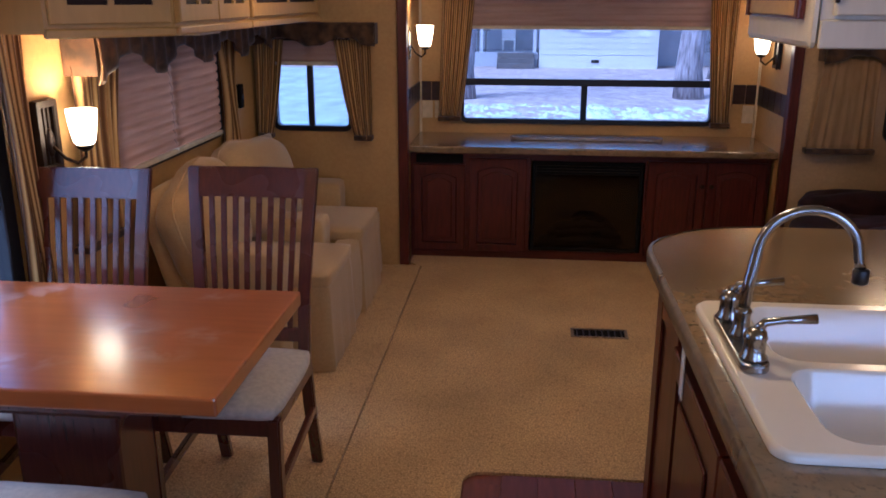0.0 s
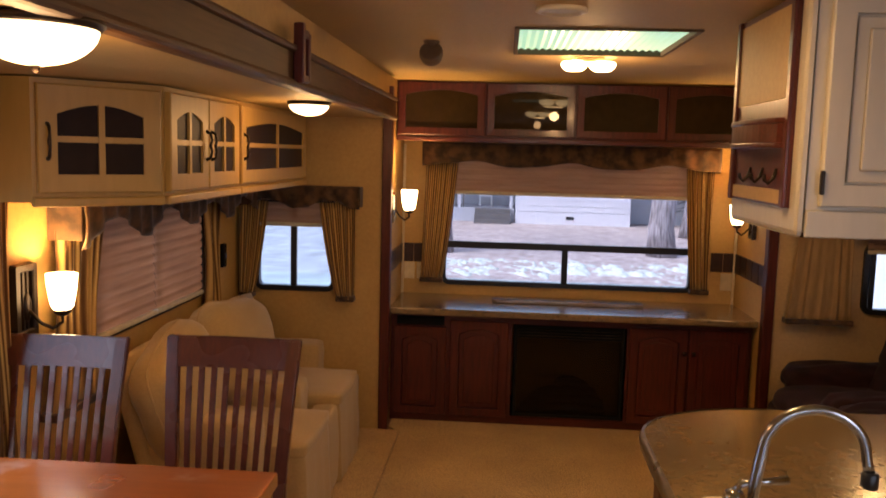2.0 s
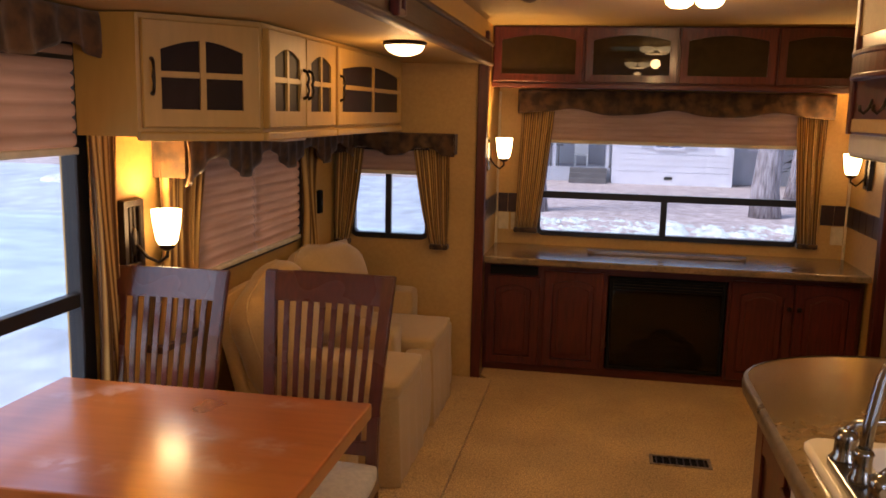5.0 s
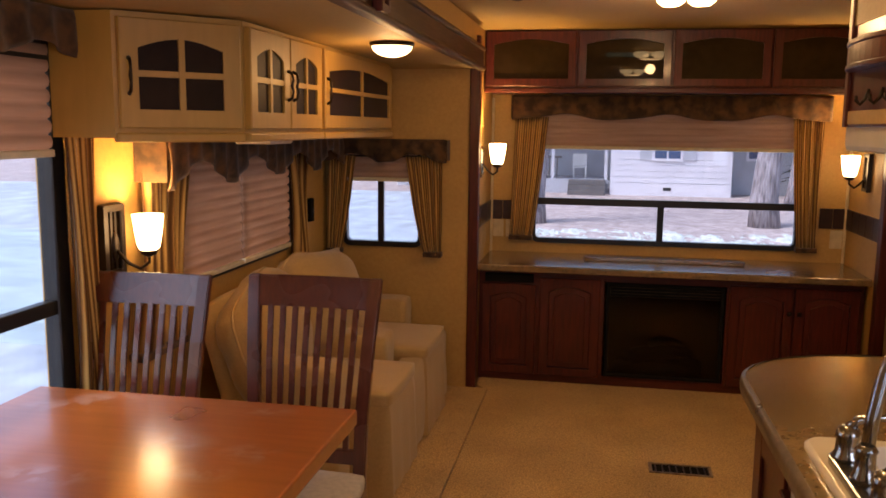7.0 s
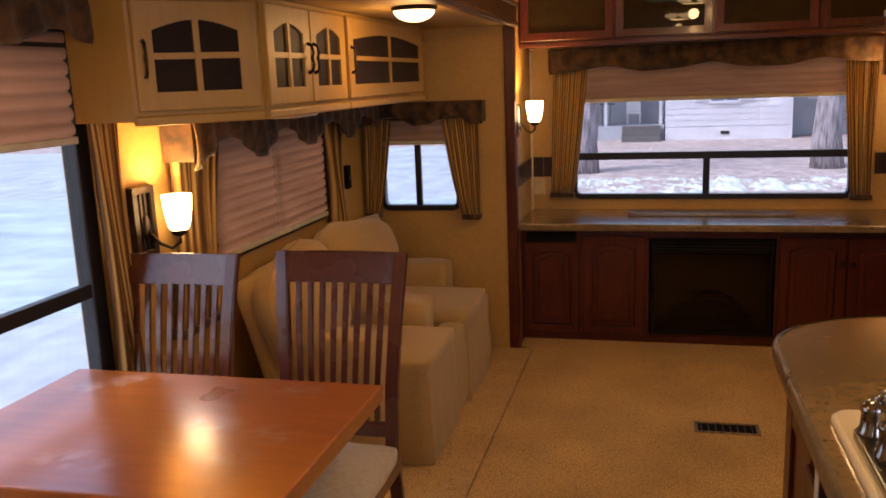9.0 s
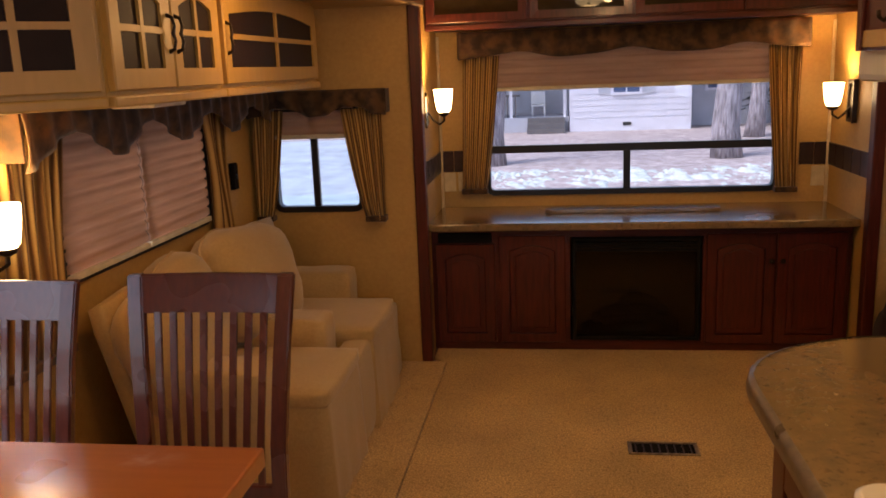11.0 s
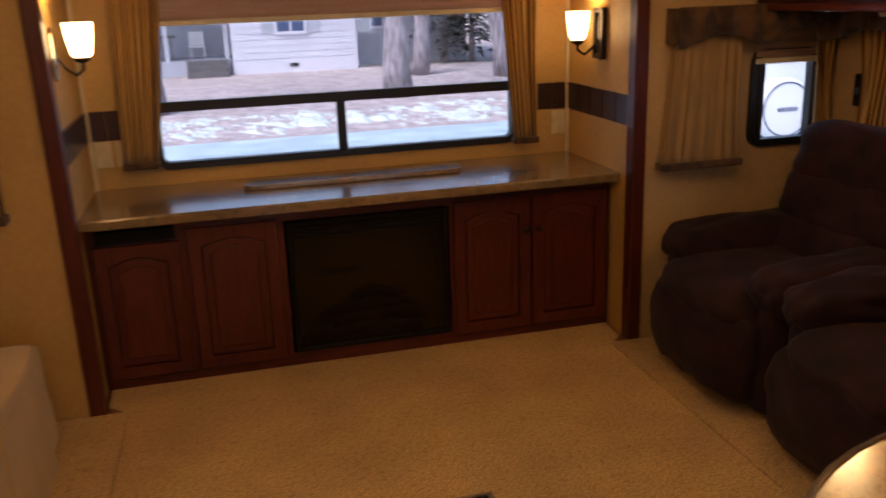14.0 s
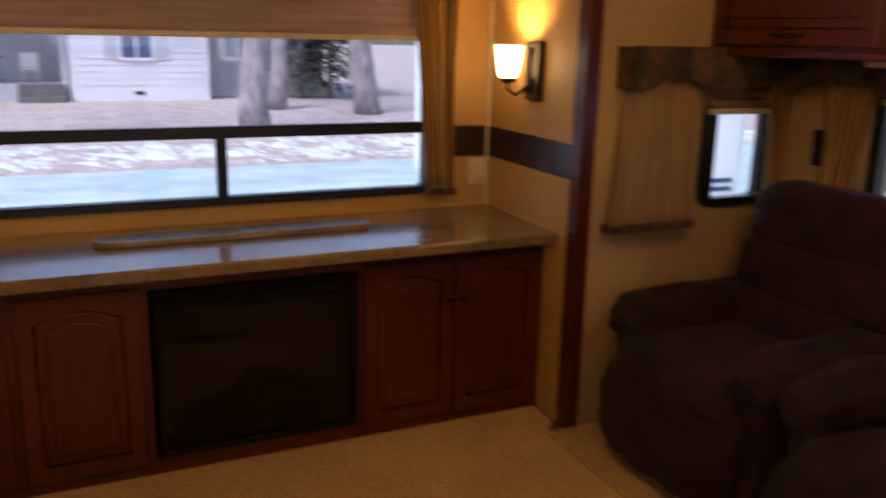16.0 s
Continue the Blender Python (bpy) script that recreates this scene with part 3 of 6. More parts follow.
def cabinet_door(root, m, w, h, mat, fill="glass", grid=(0, 0), rise=0.03, border=0.05, handle=None, handle_mat="bronze", name="door"):
    """A door built in the x-z plane facing -y, brought to its place by m."""
    door = part(name, moved(arched_frame(w, h, border, rise, -0.020, 0.0), m), mat, root)
    if fill == "panel":
        pts = arch_pts(border + 0.006, w - border - 0.006, border + 0.006, h - border - 0.006, rise)
        part("panel", moved(face_plate(pts, -0.012, -0.002, 0.004), m), mat, door)
        pts = arch_pts(border + 0.035, w - border - 0.035, border + 0.035, h - border - 0.035, rise)
        part("raised_field", moved(face_plate(pts, -0.019, -0.011, 0.005), m), mat, door)
    else:
        part("pane", moved(face_plate(arch_pts(border - 0.004, w - border + 0.004, border - 0.004, h - border + 0.003, rise), -0.010, -0.004), m), fill, door, "dark smoked glass pane")
        for i in range(1, grid[0]):
            x = border + (w - 2 * border) * i / grid[0]
            part("muntin", moved(box(x - 0.009, x + 0.009, -0.019, -0.008, border - 0.003, h - border + 0.003), m), mat, door)
        for j in range(1, grid[1]):
            z = border + (h - 2 * border) * j / grid[1]
            part("muntin", moved(box(border - 0.003, w - border + 0.003, -0.018, -0.0085, z - 0.009, z + 0.009), m), mat, door)
    if handle:
        hx, hz = handle
        pts = [(hx, -0.018, hz - 0.05), (hx, -0.034, hz - 0.043), (hx, -0.040, hz - 0.02), (hx, -0.034, hz), (hx, -0.040, hz + 0.02), (hx, -0.034, hz + 0.043), (hx, -0.018, hz + 0.05)]
        part("handle", moved(tube(pts, [0.007, 0.005, 0.004, 0.006, 0.004, 0.005, 0.007], 8), m), handle_mat, door, "dark bronze bow handle")
    return door


def up_wall(x, y, z, turn):
    return Matrix.Translation((x, y, z)) @ Matrix.Rotation(radians(turn), 4, "Z")


# ---- the shell of the trailer ----
LX, RX, EL, ER = -1.99, 1.99, 4.92, 4.92       # slide walls, slide end walls
REAR, SIDE, TOP, SLIDE_TOP = 5.64, 1.10, 2.10, 1.855
RIGHT_START = 2.80

wall_any("wall_rear", "y", REAR, REAR + 0.08, -1.18, 1.18, -0.05, TOP, [(-0.82, 0.82, 0.80, 1.71)], "wall", "tan vinyl-covered rear wall with a wide window", "wall")
wall_any("wall_left_nook", "x", -SIDE - 0.05, -SIDE, 4.97, REAR, -0.05, TOP, [], "wall", "tan vinyl-covered side wall beside the media cabinet", "wall")
wall_any("wall_right_nook", "x", SIDE, SIDE + 0.05, 4.97, REAR, -0.05, TOP, [], "wall", "tan vinyl-covered side wall beside the media cabinet", "wall")
wall_any("wall_left_slide", "x", LX - 0.06, LX, 0.56, 5.0, -0.05, SLIDE_TOP, [(1.19, 2.395, 0.56, 1.75), (3.13, 4.26, 0.92, 1.42)], "wall", "tan vinyl-covered slide-out wall with two windows", "wall")
wall_any("wall_left_slide_end", "y", EL, EL + 0.05, LX, -SIDE, -0.05, SLIDE_TOP, [(-1.87, -1.42, 0.85, 1.36)], "wall", "tan vinyl-covered end wall of the slide-out", "wall")
wall_any("wall_left_slide_front", "y", 0.56, 0.62, LX, -SIDE, -0.05, SLIDE_TOP, [], "wall", "tan vinyl-covered front wall of the slide-out", "wall")
wall_any("wall_right_slide", "x", RX, RX + 0.06, RIGHT_START - 0.06, 5.0, -0.05, SLIDE_TOP, [(3.25, 4.46, 0.90, 1.28)], "wall_low", "beige vinyl-covered slide-out wall with a wide window", "wall")
wall_any("wall_right_slide_end", "y", ER, ER + 0.05, SIDE, RX, -0.05, SLIDE_TOP, [(1.62, 1.92, 0.84, 1.21)], "wall_low", "beige vinyl-covered end wall of the slide-out", "wall")
wall_any("wall_right_slide_front", "y", RIGHT_START - 0.06, RIGHT_START, SIDE, RX, -0.05, SLIDE_TOP, [], "wall_low", "beige vinyl-covered front wall of the slide-out", "wall")
wall_any("wall_left_front", "x", -SIDE - 0.06, -SIDE, -1.7, 0.56, -0.05, TOP, [], "wall", "tan vinyl-covered wall", "wall")
wall_any("wall_right_front", "x", SIDE, SIDE + 0.06, -1.7, RIGHT_START - 0.06, -0.05, TOP, [(-0.58, 0.58, 1.08, 1.82)], "wall", "tan vinyl-covered kitchen wall", "wall")
wall_any("wall_front", "y", -1.76, -1.70, -1.16, 1.16, -0.05, TOP, [(-0.58, 0.78, 1.18, 1.92)], "wall", "tan vinyl-covered wall behind the walk", "wall")
# headers over the slide-outs, above their ceilings
wall_any("header_left", "x", -SIDE - 0.06, -SIDE, 0.56, 4.97, SLIDE_TOP + 0.01, TOP, [], "wall", "tan vinyl-covered header above the slide-out opening", "header")
wall_any("header_right", "x", SIDE, SIDE + 0.06, RIGHT_START - 0.06, 4.97, SLIDE_TOP + 0.01, TOP, [], "wall", "tan vinyl-covered header above the slide-out opening", "header")

# main ceiling with the opening of the roof vent
SKY = (-0.39, 0.22, 3.02, 3.74)
cb = bmesh.new()
xs, ys = (-1.18, SKY[0], SKY[1], 1.18), (-1.78, SKY[2], SKY[3], 5.74)
for zz in (TOP, TOP + 0.08):
    vv = [[cb.verts.new((x, y, zz)) for x in xs] for y in ys]
    for j in range(3):
        for i in range(3):
            if (i, j) != (1, 1):
                cb.faces.new((vv[j][i], vv[j][i + 1], vv[j + 1][i + 1], vv[j + 1][i]))
for (xa, ya), (xb, yb) in (((0, 2), (1, 2)), ((1, 2), (1, 3)), ((1, 3), (0, 3)), ((0, 3), (0, 2))):
    px = (SKY[xa], SKY[ya]), (SKY[xb], SKY[yb])
    cb.faces.new([cb.verts.new((*p, z)) for p, z in ((px[0], TOP), (px[1], TOP), (px[1], TOP + 0.08), (px[0], TOP + 0.08))])
bmesh.ops.remove_doubles(cb, verts=cb.verts[:], dist=1e-4)
bmesh.ops.recalc_face_normals(cb, faces=cb.faces[:])
fixed("ceiling", cb, "ceiling", "cream vinyl trailer ceiling", "ceiling")
fixed("ceiling_left_slide", box(LX - 0.05, -SIDE, 0.56, 5.0, SLIDE_TOP, SLIDE_TOP + 0.05), "ceiling", "low cream ceiling of the dining slide-out", "ceiling")
fixed("ceiling_right_slide", box(SIDE, RX + 0.05, RIGHT_START - 0.06, 5.0, SLIDE_TOP, SLIDE_TOP + 0.05), "ceiling", "low cream ceiling of the lounge slide-out", "ceiling")

# floors
fixed("floor", box(-1.16, 1.16, -1.76, 5.70, -0.06, -0.012), "plank", "dark floor deck under the coverings", "floor")
CORNER = [(-0.56 + 0.07 - 0.07 * math.cos(radians(a)), 2.60 - 0.07 + 0.07 * math.sin(radians(a))) for a in range(0, 91, 15)]
carpet_outline = [(-1.0, -1.70), (-0.56, -1.70)] + CORNER + [(1.0, 2.60), (1.0, 4.90), (1.08, 4.99), (1.08, 5.16), (-1.08, 5.16), (-1.08, 4.99), (-1.0, 4.90)]
fixed("carpet", prism(carpet_outline, -0.012, 0.0), "carpet", "tan speckled cut-pile carpet of the lounge", "carpet")
fixed("carpet_left_slide", prism([(-1.98, 0.63), (-1.004, 0.63), (-1.004, 4.91), (-1.98, 4.91)], -0.012, 0.008, 0.004), "carpet2", "tan shaggy carpet of the dining slide-out", "carpet")
fixed("carpet_right_slide", prism([(1.004, RIGHT_START), (1.98, RIGHT_START), (1.98, 4.91), (1.004, 4.91)], -0.012, 0.008, 0.004), "carpet2", "tan carpet of the lounge slide-out", "carpet")
fixed("floor_left_slide", box(LX, -1.16, 0.56, 5.0, -0.06, -0.014), "plank", "floor deck of the slide-out", "floor")
fixed("floor_right_slide", box(1.16, RX, RIGHT_START - 0.06, 5.0, -0.06, -0.014), "plank", "floor deck of the slide-out", "floor")
vinyl = set_group("floor_kitchen", "red-brown wood-look plank kitchen floor", "floor", (0.2, 1.0, 0))
for i in range(13):
    x = -0.553 + i * 0.126
    part("plank", box(x, x + 0.1245, -1.69, 2.593 if i else 2.53, -0.012, -0.004, 0.0012, 1), "plank", vinyl)

# wood trim of the slide-outs
def trim(name, bm, label="dark cherry wood trim of the slide-out opening"):
    return fixed(name, bm, "cherry", label, "trim")

trim("trim_left_rear", box(-1.135, -1.078, 4.905, 4.972, 0.0, 2.04, 0.006))
trim("trim_right_rear", box(1.078, 1.135, 4.905, 4.972, 0.0, 2.04, 0.006))
trim("trim_left_front", box(-1.165, -1.085, 0.625, 0.742, 0.0, 2.04, 0.006))
trim("trim_right_front", box(1.085, 1.165, 2.70, 2.80, 0.0, 2.04, 0.006))
for s, y0, side in ((-1, 0.745, "left"), (1, 2.80, "right")):
    xs2 = sorted((s * 1.065, s * 1.098))
    xs3 = sorted((s * 1.050, s * 1.098))
    beam = set_group("trim_beam_" + side, "dark cherry fascia board along the slide-out header", "trim", (s * 1.08, y0, 1.87))
    part("board", box(*xs2, y0, 4.95, 1.86, 1.965, 0.006), "fascia", beam)
    part("moulding", box(*xs3, y0, 4.95, 1.952, 1.975, 0.009), "fascia", beam)
    part("moulding", box(*xs3, y0, 4.95, 1.845, 1.872, 0.010), "fascia", beam)

# ---- windows and their dressing ----
window("window_1", "y", REAR, 1, -0.835, 0.835, 0.785, 1.72, rail=1.06, posts=[(-0.01, 0.04, 0.80, 1.05)], label="wide black-framed rear window with two lower vents")
window("window_2", "y", EL, 1, -1.895, -1.395, 0.825, 1.385, posts=[(-1.655, 0.035, 0.84, 1.37)], label="small black-framed sliding window beside the sofa")
window("window_3", "x", LX, -1, 1.16, 2.425, 0.535, 1.77, rail=0.985, border=0.065, label="large black-framed dinette window")
window("window_4", "x", LX, -1, 3.10, 4.29, 0.89, 1.45, posts=[(3.7, 0.03, 0.91, 1.43)], label="black-framed window behind the sofa, shade down")
window("window_5", "y", ER, 1, 1.605, 1.935, 0.812, 1.225, posts=[(1.662, 0.03, 0.83, 1.21)], label="small black-framed window beside the recliners")
window("window_6", "x", RX, 1, 3.22, 4.485, 0.87, 1.30, label="wide black-framed window behind the recliners")

# two unseen windows, added where the fill lamps stand
window("window_7", "x", SIDE + 0.03, 1, -0.60, 0.60, 1.06, 1.84, label="unseen black-framed kitchen window, added by the fill lamp")
window("window_8", "y", -1.73, -1, -0.60, 0.80, 1.16, 1.94, label="unseen black-framed front window, added by the fill lamp")
pleated_shade("y", REAR, -1, -0.80, 0.80, 1.42, 1.70)
pleated_shade("x", LX, 1, 1.22, 2.365, 1.455, 1.76)
pleated_shade("x", LX, 1, 3.12, 3.672, 0.93, 1.44, label="mauve-brown pleated shade drawn fully down")
pleated_shade("x", LX, 1, 3.682, 4.26, 0.93, 1.44, label="mauve-brown pleated shade drawn fully down")
pleated_shade("y", EL, -1, -1.865, -1.435, 1.235, 1.40)
pleated_shade("y", ER, -1, 1.62, 1.92, 1.185, 1.30)
pleated_shade("x", RX, -1, 3.24, 4.46, 1.25, 1.30)

valance("y", REAR, -1, -0.96, 0.94, 1.58, 1.735, depth=0.12, waves=3, drop=0.035)
curtain("y", REAR, -1, (-0.94, -0.73), (-0.965, -0.82), 0.82, 1.60)
curtain("y", REAR, -1, (0.74, 0.92), (0.805, 0.92), 0.80, 1.60)
valance("x", LX, 1, 1.10, 2.47, 1.70, 1.85, depth=0.10, waves=3, drop=0.05)
curtain("x", LX, 1, (2.385, 2.53), (2.405, 2.525), 0.62, 1.72, pleats=4, label="brown and gold striped curtain beside the dinette window")
valance("x", LX, 1, 2.83, 4.90, 1.30, 1.49, depth=0.13, waves=4, drop=0.10)
curtain("x", LX, 1, (2.83, 3.13), (2.74, 3.04), 0.72, 1.40, pleats=7)
curtain("x", LX, 1, (4.25, 4.46), (4.27, 4.44), 0.80, 1.42, pleats=6)
valance("y", EL, -1, -1.97, -1.25, 1.325, 1.46, depth=0.10, waves=2, drop=0.05)
curtain("y", EL, -1, (-1.96, -1.79), (-1.965, -1.885), 0.80, 1.36, pleats=4)
curtain("y", EL, -1, (-1.50, -1.28), (-1.385, -1.285), 0.795, 1.36, pleats=6)
valance("y", ER, -1, 1.215, 1.975, 1.25, 1.405, depth=0.10, waves=2, drop=0.05)
curtain("y", ER, -1, (1.235, 1.53), (1.185, 1.55), 0.768, 1.30, pleats=6, label="sheer beige curtain with a dark hem", mat="sheer", fold=0.008)
curtain("y", ER, -1, (1.88, 1.975), (1.89, 1.97), 0.84, 1.30, pleats=4)
valance("x", RX, -1, 3.0, 4.86, 1.25, 1.375, depth=0.12, waves=3, drop=0.05)
curtain("x", RX, -1, (4.46, 4.68), (4.48, 4.66), 0.86, 1.30, pleats=6)

# ---- tile band, plates ----
band = set_group("tile_band", "dark brown glossy tile border round the media nook", "tile border", (0, REAR, 0.94))
for a, b in ((-1.097, -1.02), (-1.017, -0.94), (0.94, 1.017), (1.02, 1.097)):
    part("tile", box(a, b, REAR - 0.008, REAR + 0.002, 0.935, 1.06, 0.002, 1), "tile", band)
for s in (-1, 1):
    for k in range(5):
        y = 4.978 + k * 0.131
        xs2 = sorted((s * 1.092, s * 1.102))
        part("tile", box(*xs2, y, y + 0.128, 0.935, 1.06, 0.002, 1), "tile", band)
for s, side in ((-1, "left"), (1, "right")):
    fixed("trim_corner_" + side, box(*sorted((s * 1.083, s * 1.099)), REAR - 0.018, REAR - 0.001, 0.72, 1.72, 0.003), "plate", "cream corner bead in the media nook", "trim")


def wall_plate(x, z, w, rockers, label):
    root = thing("switch_plate", label, "switch plate", (x, REAR, z), "wall plates")
    part("plate", box(x - w / 2, x + w / 2, REAR - 0.007, REAR - 0.0005, z - 0.057, z + 0.057, 0.003), "plate", root)
    for i in range(rockers):
        cx = x + (i - (rockers - 1) / 2) * 0.045
        part("rocker", box(cx - 0.012, cx + 0.012, REAR - 0.011, REAR - 0.006, z - 0.03, z + 0.03, 0.002), "plate", root)


wall_plate(-1.045, 0.875, 0.07, 1, "almond plastic light switch plate on the wall")
wall_plate(-0.960, 0.875, 0.07, 1, "almond plastic light switch plate on the wall")
wall_plate(1.045, 0.87, 0.072, 2, "almond plastic outlet plate on the wall")

# ---- media cabinet ----
mc = thing("media_cabinet", "low dark cherry media cabinet along the rear wall", "cabinet", (0, 5.3, 0))
FY = 5.14
part("body", box(-1.095, -0.345, FY, 5.60, 0.0, 0.68), "cherry_h", mc)
part("body", box(0.350, 1.088, FY, 5.60, 0.0, 0.68), "cherry_h", mc)
part("plinth", box(-0.345, 0.350, FY, 5.60, 0.0, 0.055), "cherry_h", mc)
part("top_rail", box(-0.345, 0.350, FY, 5.60, 0.632, 0.68), "cherry_h", mc)
cabinet_door(mc, up_wall(-1.075, FY, 0.045, 0), 0.325, 0.555, "cherry", "panel", rise=0.03)
cabinet_door(mc, up_wall(-0.725, FY, 0.045, 0), 0.355, 0.60, "cherry", "panel", rise=0.03)
cabinet_door(mc, up_wall(0.366, FY, 0.045, 0), 0.345, 0.60, "cherry", "panel", rise=0.03)
cabinet_door(mc, up_wall(0.722, FY, 0.045, 0), 0.345, 0.60, "cherry", "panel", rise=0.03)
for x in (0.690, 0.744):
    part("knob", moved(lathe([(0.004, 0), (0.005, 0.010), (0.013, 0.016), (0.014, 0.022), (0.008, 0.027), (0.0, 0.028)], 14),
                       Matrix.Translation((x, FY - 0.019, 0.50)) @ Matrix.Rotation(radians(90), 4, "X")), "bronze", mc, "small dark bronze knob")
# no opening is cut: a solid black strip gives the slot's inner shade
part("open_slot", box(-1.055, -0.765, FY - 0.030, FY, 0.612, 0.662, 0.002), "firebox", mc, "solid black strip for the shaded slot above the door")
ct = thing("countertop", "brown speckled laminate top of the media cabinet", "countertop", (0, 5.3, 0.68))
part("top", box(-1.098, 1.098, 5.058, 5.636, 0.684, 0.724, 0.005), "laminate", ct)
part("front_edge", box(-1.096, 1.096, 5.050, 5.058, 0.686, 0.720, 0.003), "laminate", ct)
pl = thing("tv_base_board", "long rounded laminate plank lying on the countertop", "board", (0, 5.4, 0.72))
plank_pts = [(0.43 + 0.05 * math.cos(radians(a)), 5.395 + 0.055 * math.sin(radians(a))) for a in range(-90, 91, 20)] + [(-0.43 - 0.05 * math.cos(radians(a)), 5.395 - 0.055 * math.sin(radians(a))) for a in range(-90, 91, 20)]
part("board", prism(plank_pts, 0.7245, 0.746, 0.004), "laminate", pl)

fp = thing("electric_fireplace", "black electric fireplace insert with dark glass and logs", "fireplace", (0, 5.0, 0.09))
part("surround", ring(-0.335, 0.340, 0.058, 0.630, 0.022, 0.006, FY - 0.016, FY + 0.02, "y"), "firebox", fp)
part("firebox", join(box(-0.33, 0.335, FY + 0.13, FY + 0.14, 0.06, 0.63), box(-0.333, -0.325, FY + 0.02, FY + 0.13, 0.06, 0.63), box(0.330, 0.338, FY + 0.02, FY + 0.13, 0.06, 0.63), box(-0.325, 0.330, FY + 0.02, FY + 0.13, 0.062, 0.07)), "fireback", fp)
part("heater_grille", join(*[box(-0.31, 0.315, FY - 0.006, FY + 0.002, 0.552 + k * 0.018, 0.566 + k * 0.018) for k in range(3)]), "firebox", fp, "black louvred heater slot")
g = part("glass_front", box(-0.312, 0.317, FY - 0.003, FY + 0.001, 0.082, 0.549), "firetint", fp, "dark reflective glass")
rng_log = random.Random(4)
for row, (count, half, radius) in enumerate(((3, 0.25, 0.044), (3, 0.20, 0.040), (2, 0.15, 0.036), (1, 0.10, 0.032))):
    for k in range(count):
        lift, deep = 0.115 + row * 0.052, FY + 0.035 + k * 0.034
        bend, shift = rng_log.uniform(-0.012, 0.02), rng_log.uniform(-0.04, 0.04)
        part("log", tube([(shift - half, deep, lift - 0.012), (shift - half * 0.4, deep + 0.01, lift + bend), (shift + half * 0.3, deep, lift + 0.01), (shift + half, deep + 0.005, lift - 0.015)], [radius * 0.7, radius, radius * 0.95, radius * 0.6], 10), "firebox", fp)

# ---- overhead cherry cabinets at the rear ----
oc = thing("rear_overhead_cabinet", "dark cherry overhead cabinet with smoked-glass arched doors", "cabinet", (0, 5.4, 1.74))
part("body", box(-1.095, 1.095, 5.22, 5.636, 1.745, 2.096), "cherry_h", oc)
part("light_rail", box(-1.095, 1.095, 5.205, 5.235, 1.735, 1.765, 0.006), "cherry_h", oc)
for k, x in enumerate((-1.085, -0.545, -0.005, 0.535)):
    cabinet_door(oc, up_wall(x, 5.22, 1.772, 0), 0.528, 0.318, "cherry", "smoke", rise=0.03, border=0.045)

# ---- white overhead cabinets of the dinette side ----
CZ0, CZ1, CF = 1.49, 1.85, -1.50
def white_cabinet(y0, y1, doors, label):
    root = thing("white_wall_cabinet", label, "cabinet", (-1.75, (y0 + y1) / 2, CZ0), "white overhead cabinets")
    part("body", box(LX + 0.002, CF, y0, y1, CZ0, CZ1), "white", root)
    part("light_rail", box(CF - 0.02, CF + 0.022, y0 + 0.001, y1 - 0.001, CZ0 - 0.012, CZ0 + 0.016, 0.006), "white", root)
    w = (y1 - y0 - 0.03) / doors
    for k in range(doors):
        m = up_wall(CF, y0 + 0.015 + k * w, CZ0 + 0.028, 90)
        hx = 0.022 if (doors == 1 or k == 1) else w - 0.028
        cabinet_door(root, m, w - 0.006, 0.315, "white", "dark_glass", grid=(2, 2), rise=0.03, border=0.055, handle=(hx, 0.15))
    return root


white_cabinet(2.655, 3.38, 2, "antique-white overhead cabinet with two narrow mullioned glass doors")
white_cabinet(3.384, 4.50, 1, "antique-white overhead cabinet with a mullioned glass door")
ca = thing("white_corner_cabinet", "antique-white angled overhead cabinet with arched mullioned glass door", "cabinet", (-1.8, 2.6, CZ0), "white overhead cabinets")
part("body", prism([(LX + 0.002, 2.375), (-1.772, 2.375), (CF, 2.651), (LX + 0.002, 2.651)], CZ0, CZ1), "white", ca)
ang = math.degrees(math.atan2(2.651 - 2.375, CF + 1.772))
L = math.hypot(2.651 - 2.375, CF + 1.772)
mm = up_wall(-1.772, 2.375, CZ0, ang)
part("light_rail", moved(box(0.0, L, -0.022, 0.02, -0.012, 0.016, 0.006), mm), "white", ca)
cabinet_door(ca, mm @ Matrix.Translation((0.012, 0, 0.028)), L - 0.024, 0.315, "white", "dark_glass", grid=(2, 2), rise=0.03, border=0.055, handle=(0.028, 0.15))

# ---- dinette ----
table = thing("dining_table", "glossy orange-cherry dining table with smudged top", "table", (-1.5, 1.9, 0))
top = box(-1.975, -1.018, 1.563, 2.258, 0.730, 0.775, 0.006, 2)
part("tabletop", top, "table", table)
part("apron", join(box(-1.93, -1.15, 1.675, 1.697, 0.665, 0.731), box(-1.93, -1.15, 2.118, 2.14, 0.665, 0.731), box(-1.172, -1.15, 1.697, 2.118, 0.665, 0.731)), "chair", table)
part("pedestal", box(-1.66, -1.38, 1.80, 2.00, 0.05, 0.67, 0.012), "chair", table, "square boxed pedestal")
part("pedestal_base", box(-1.70, -1.34, 1.76, 2.04, 0.045, 0.13, 0.014), "chair", table)
part("pedestal_collar", box(-1.72, -1.32, 1.74, 2.06, 0.61, 0.731, 0.014), "chair", table)
part("foot", box(-1.86, -1.18, 1.86, 1.94, 0.008, 0.058, 0.012), "chair", table)
part("foot", box(-1.56, -1.48, 1.62, 2.18, 0.0085, 0.056, 0.012), "chair", table)


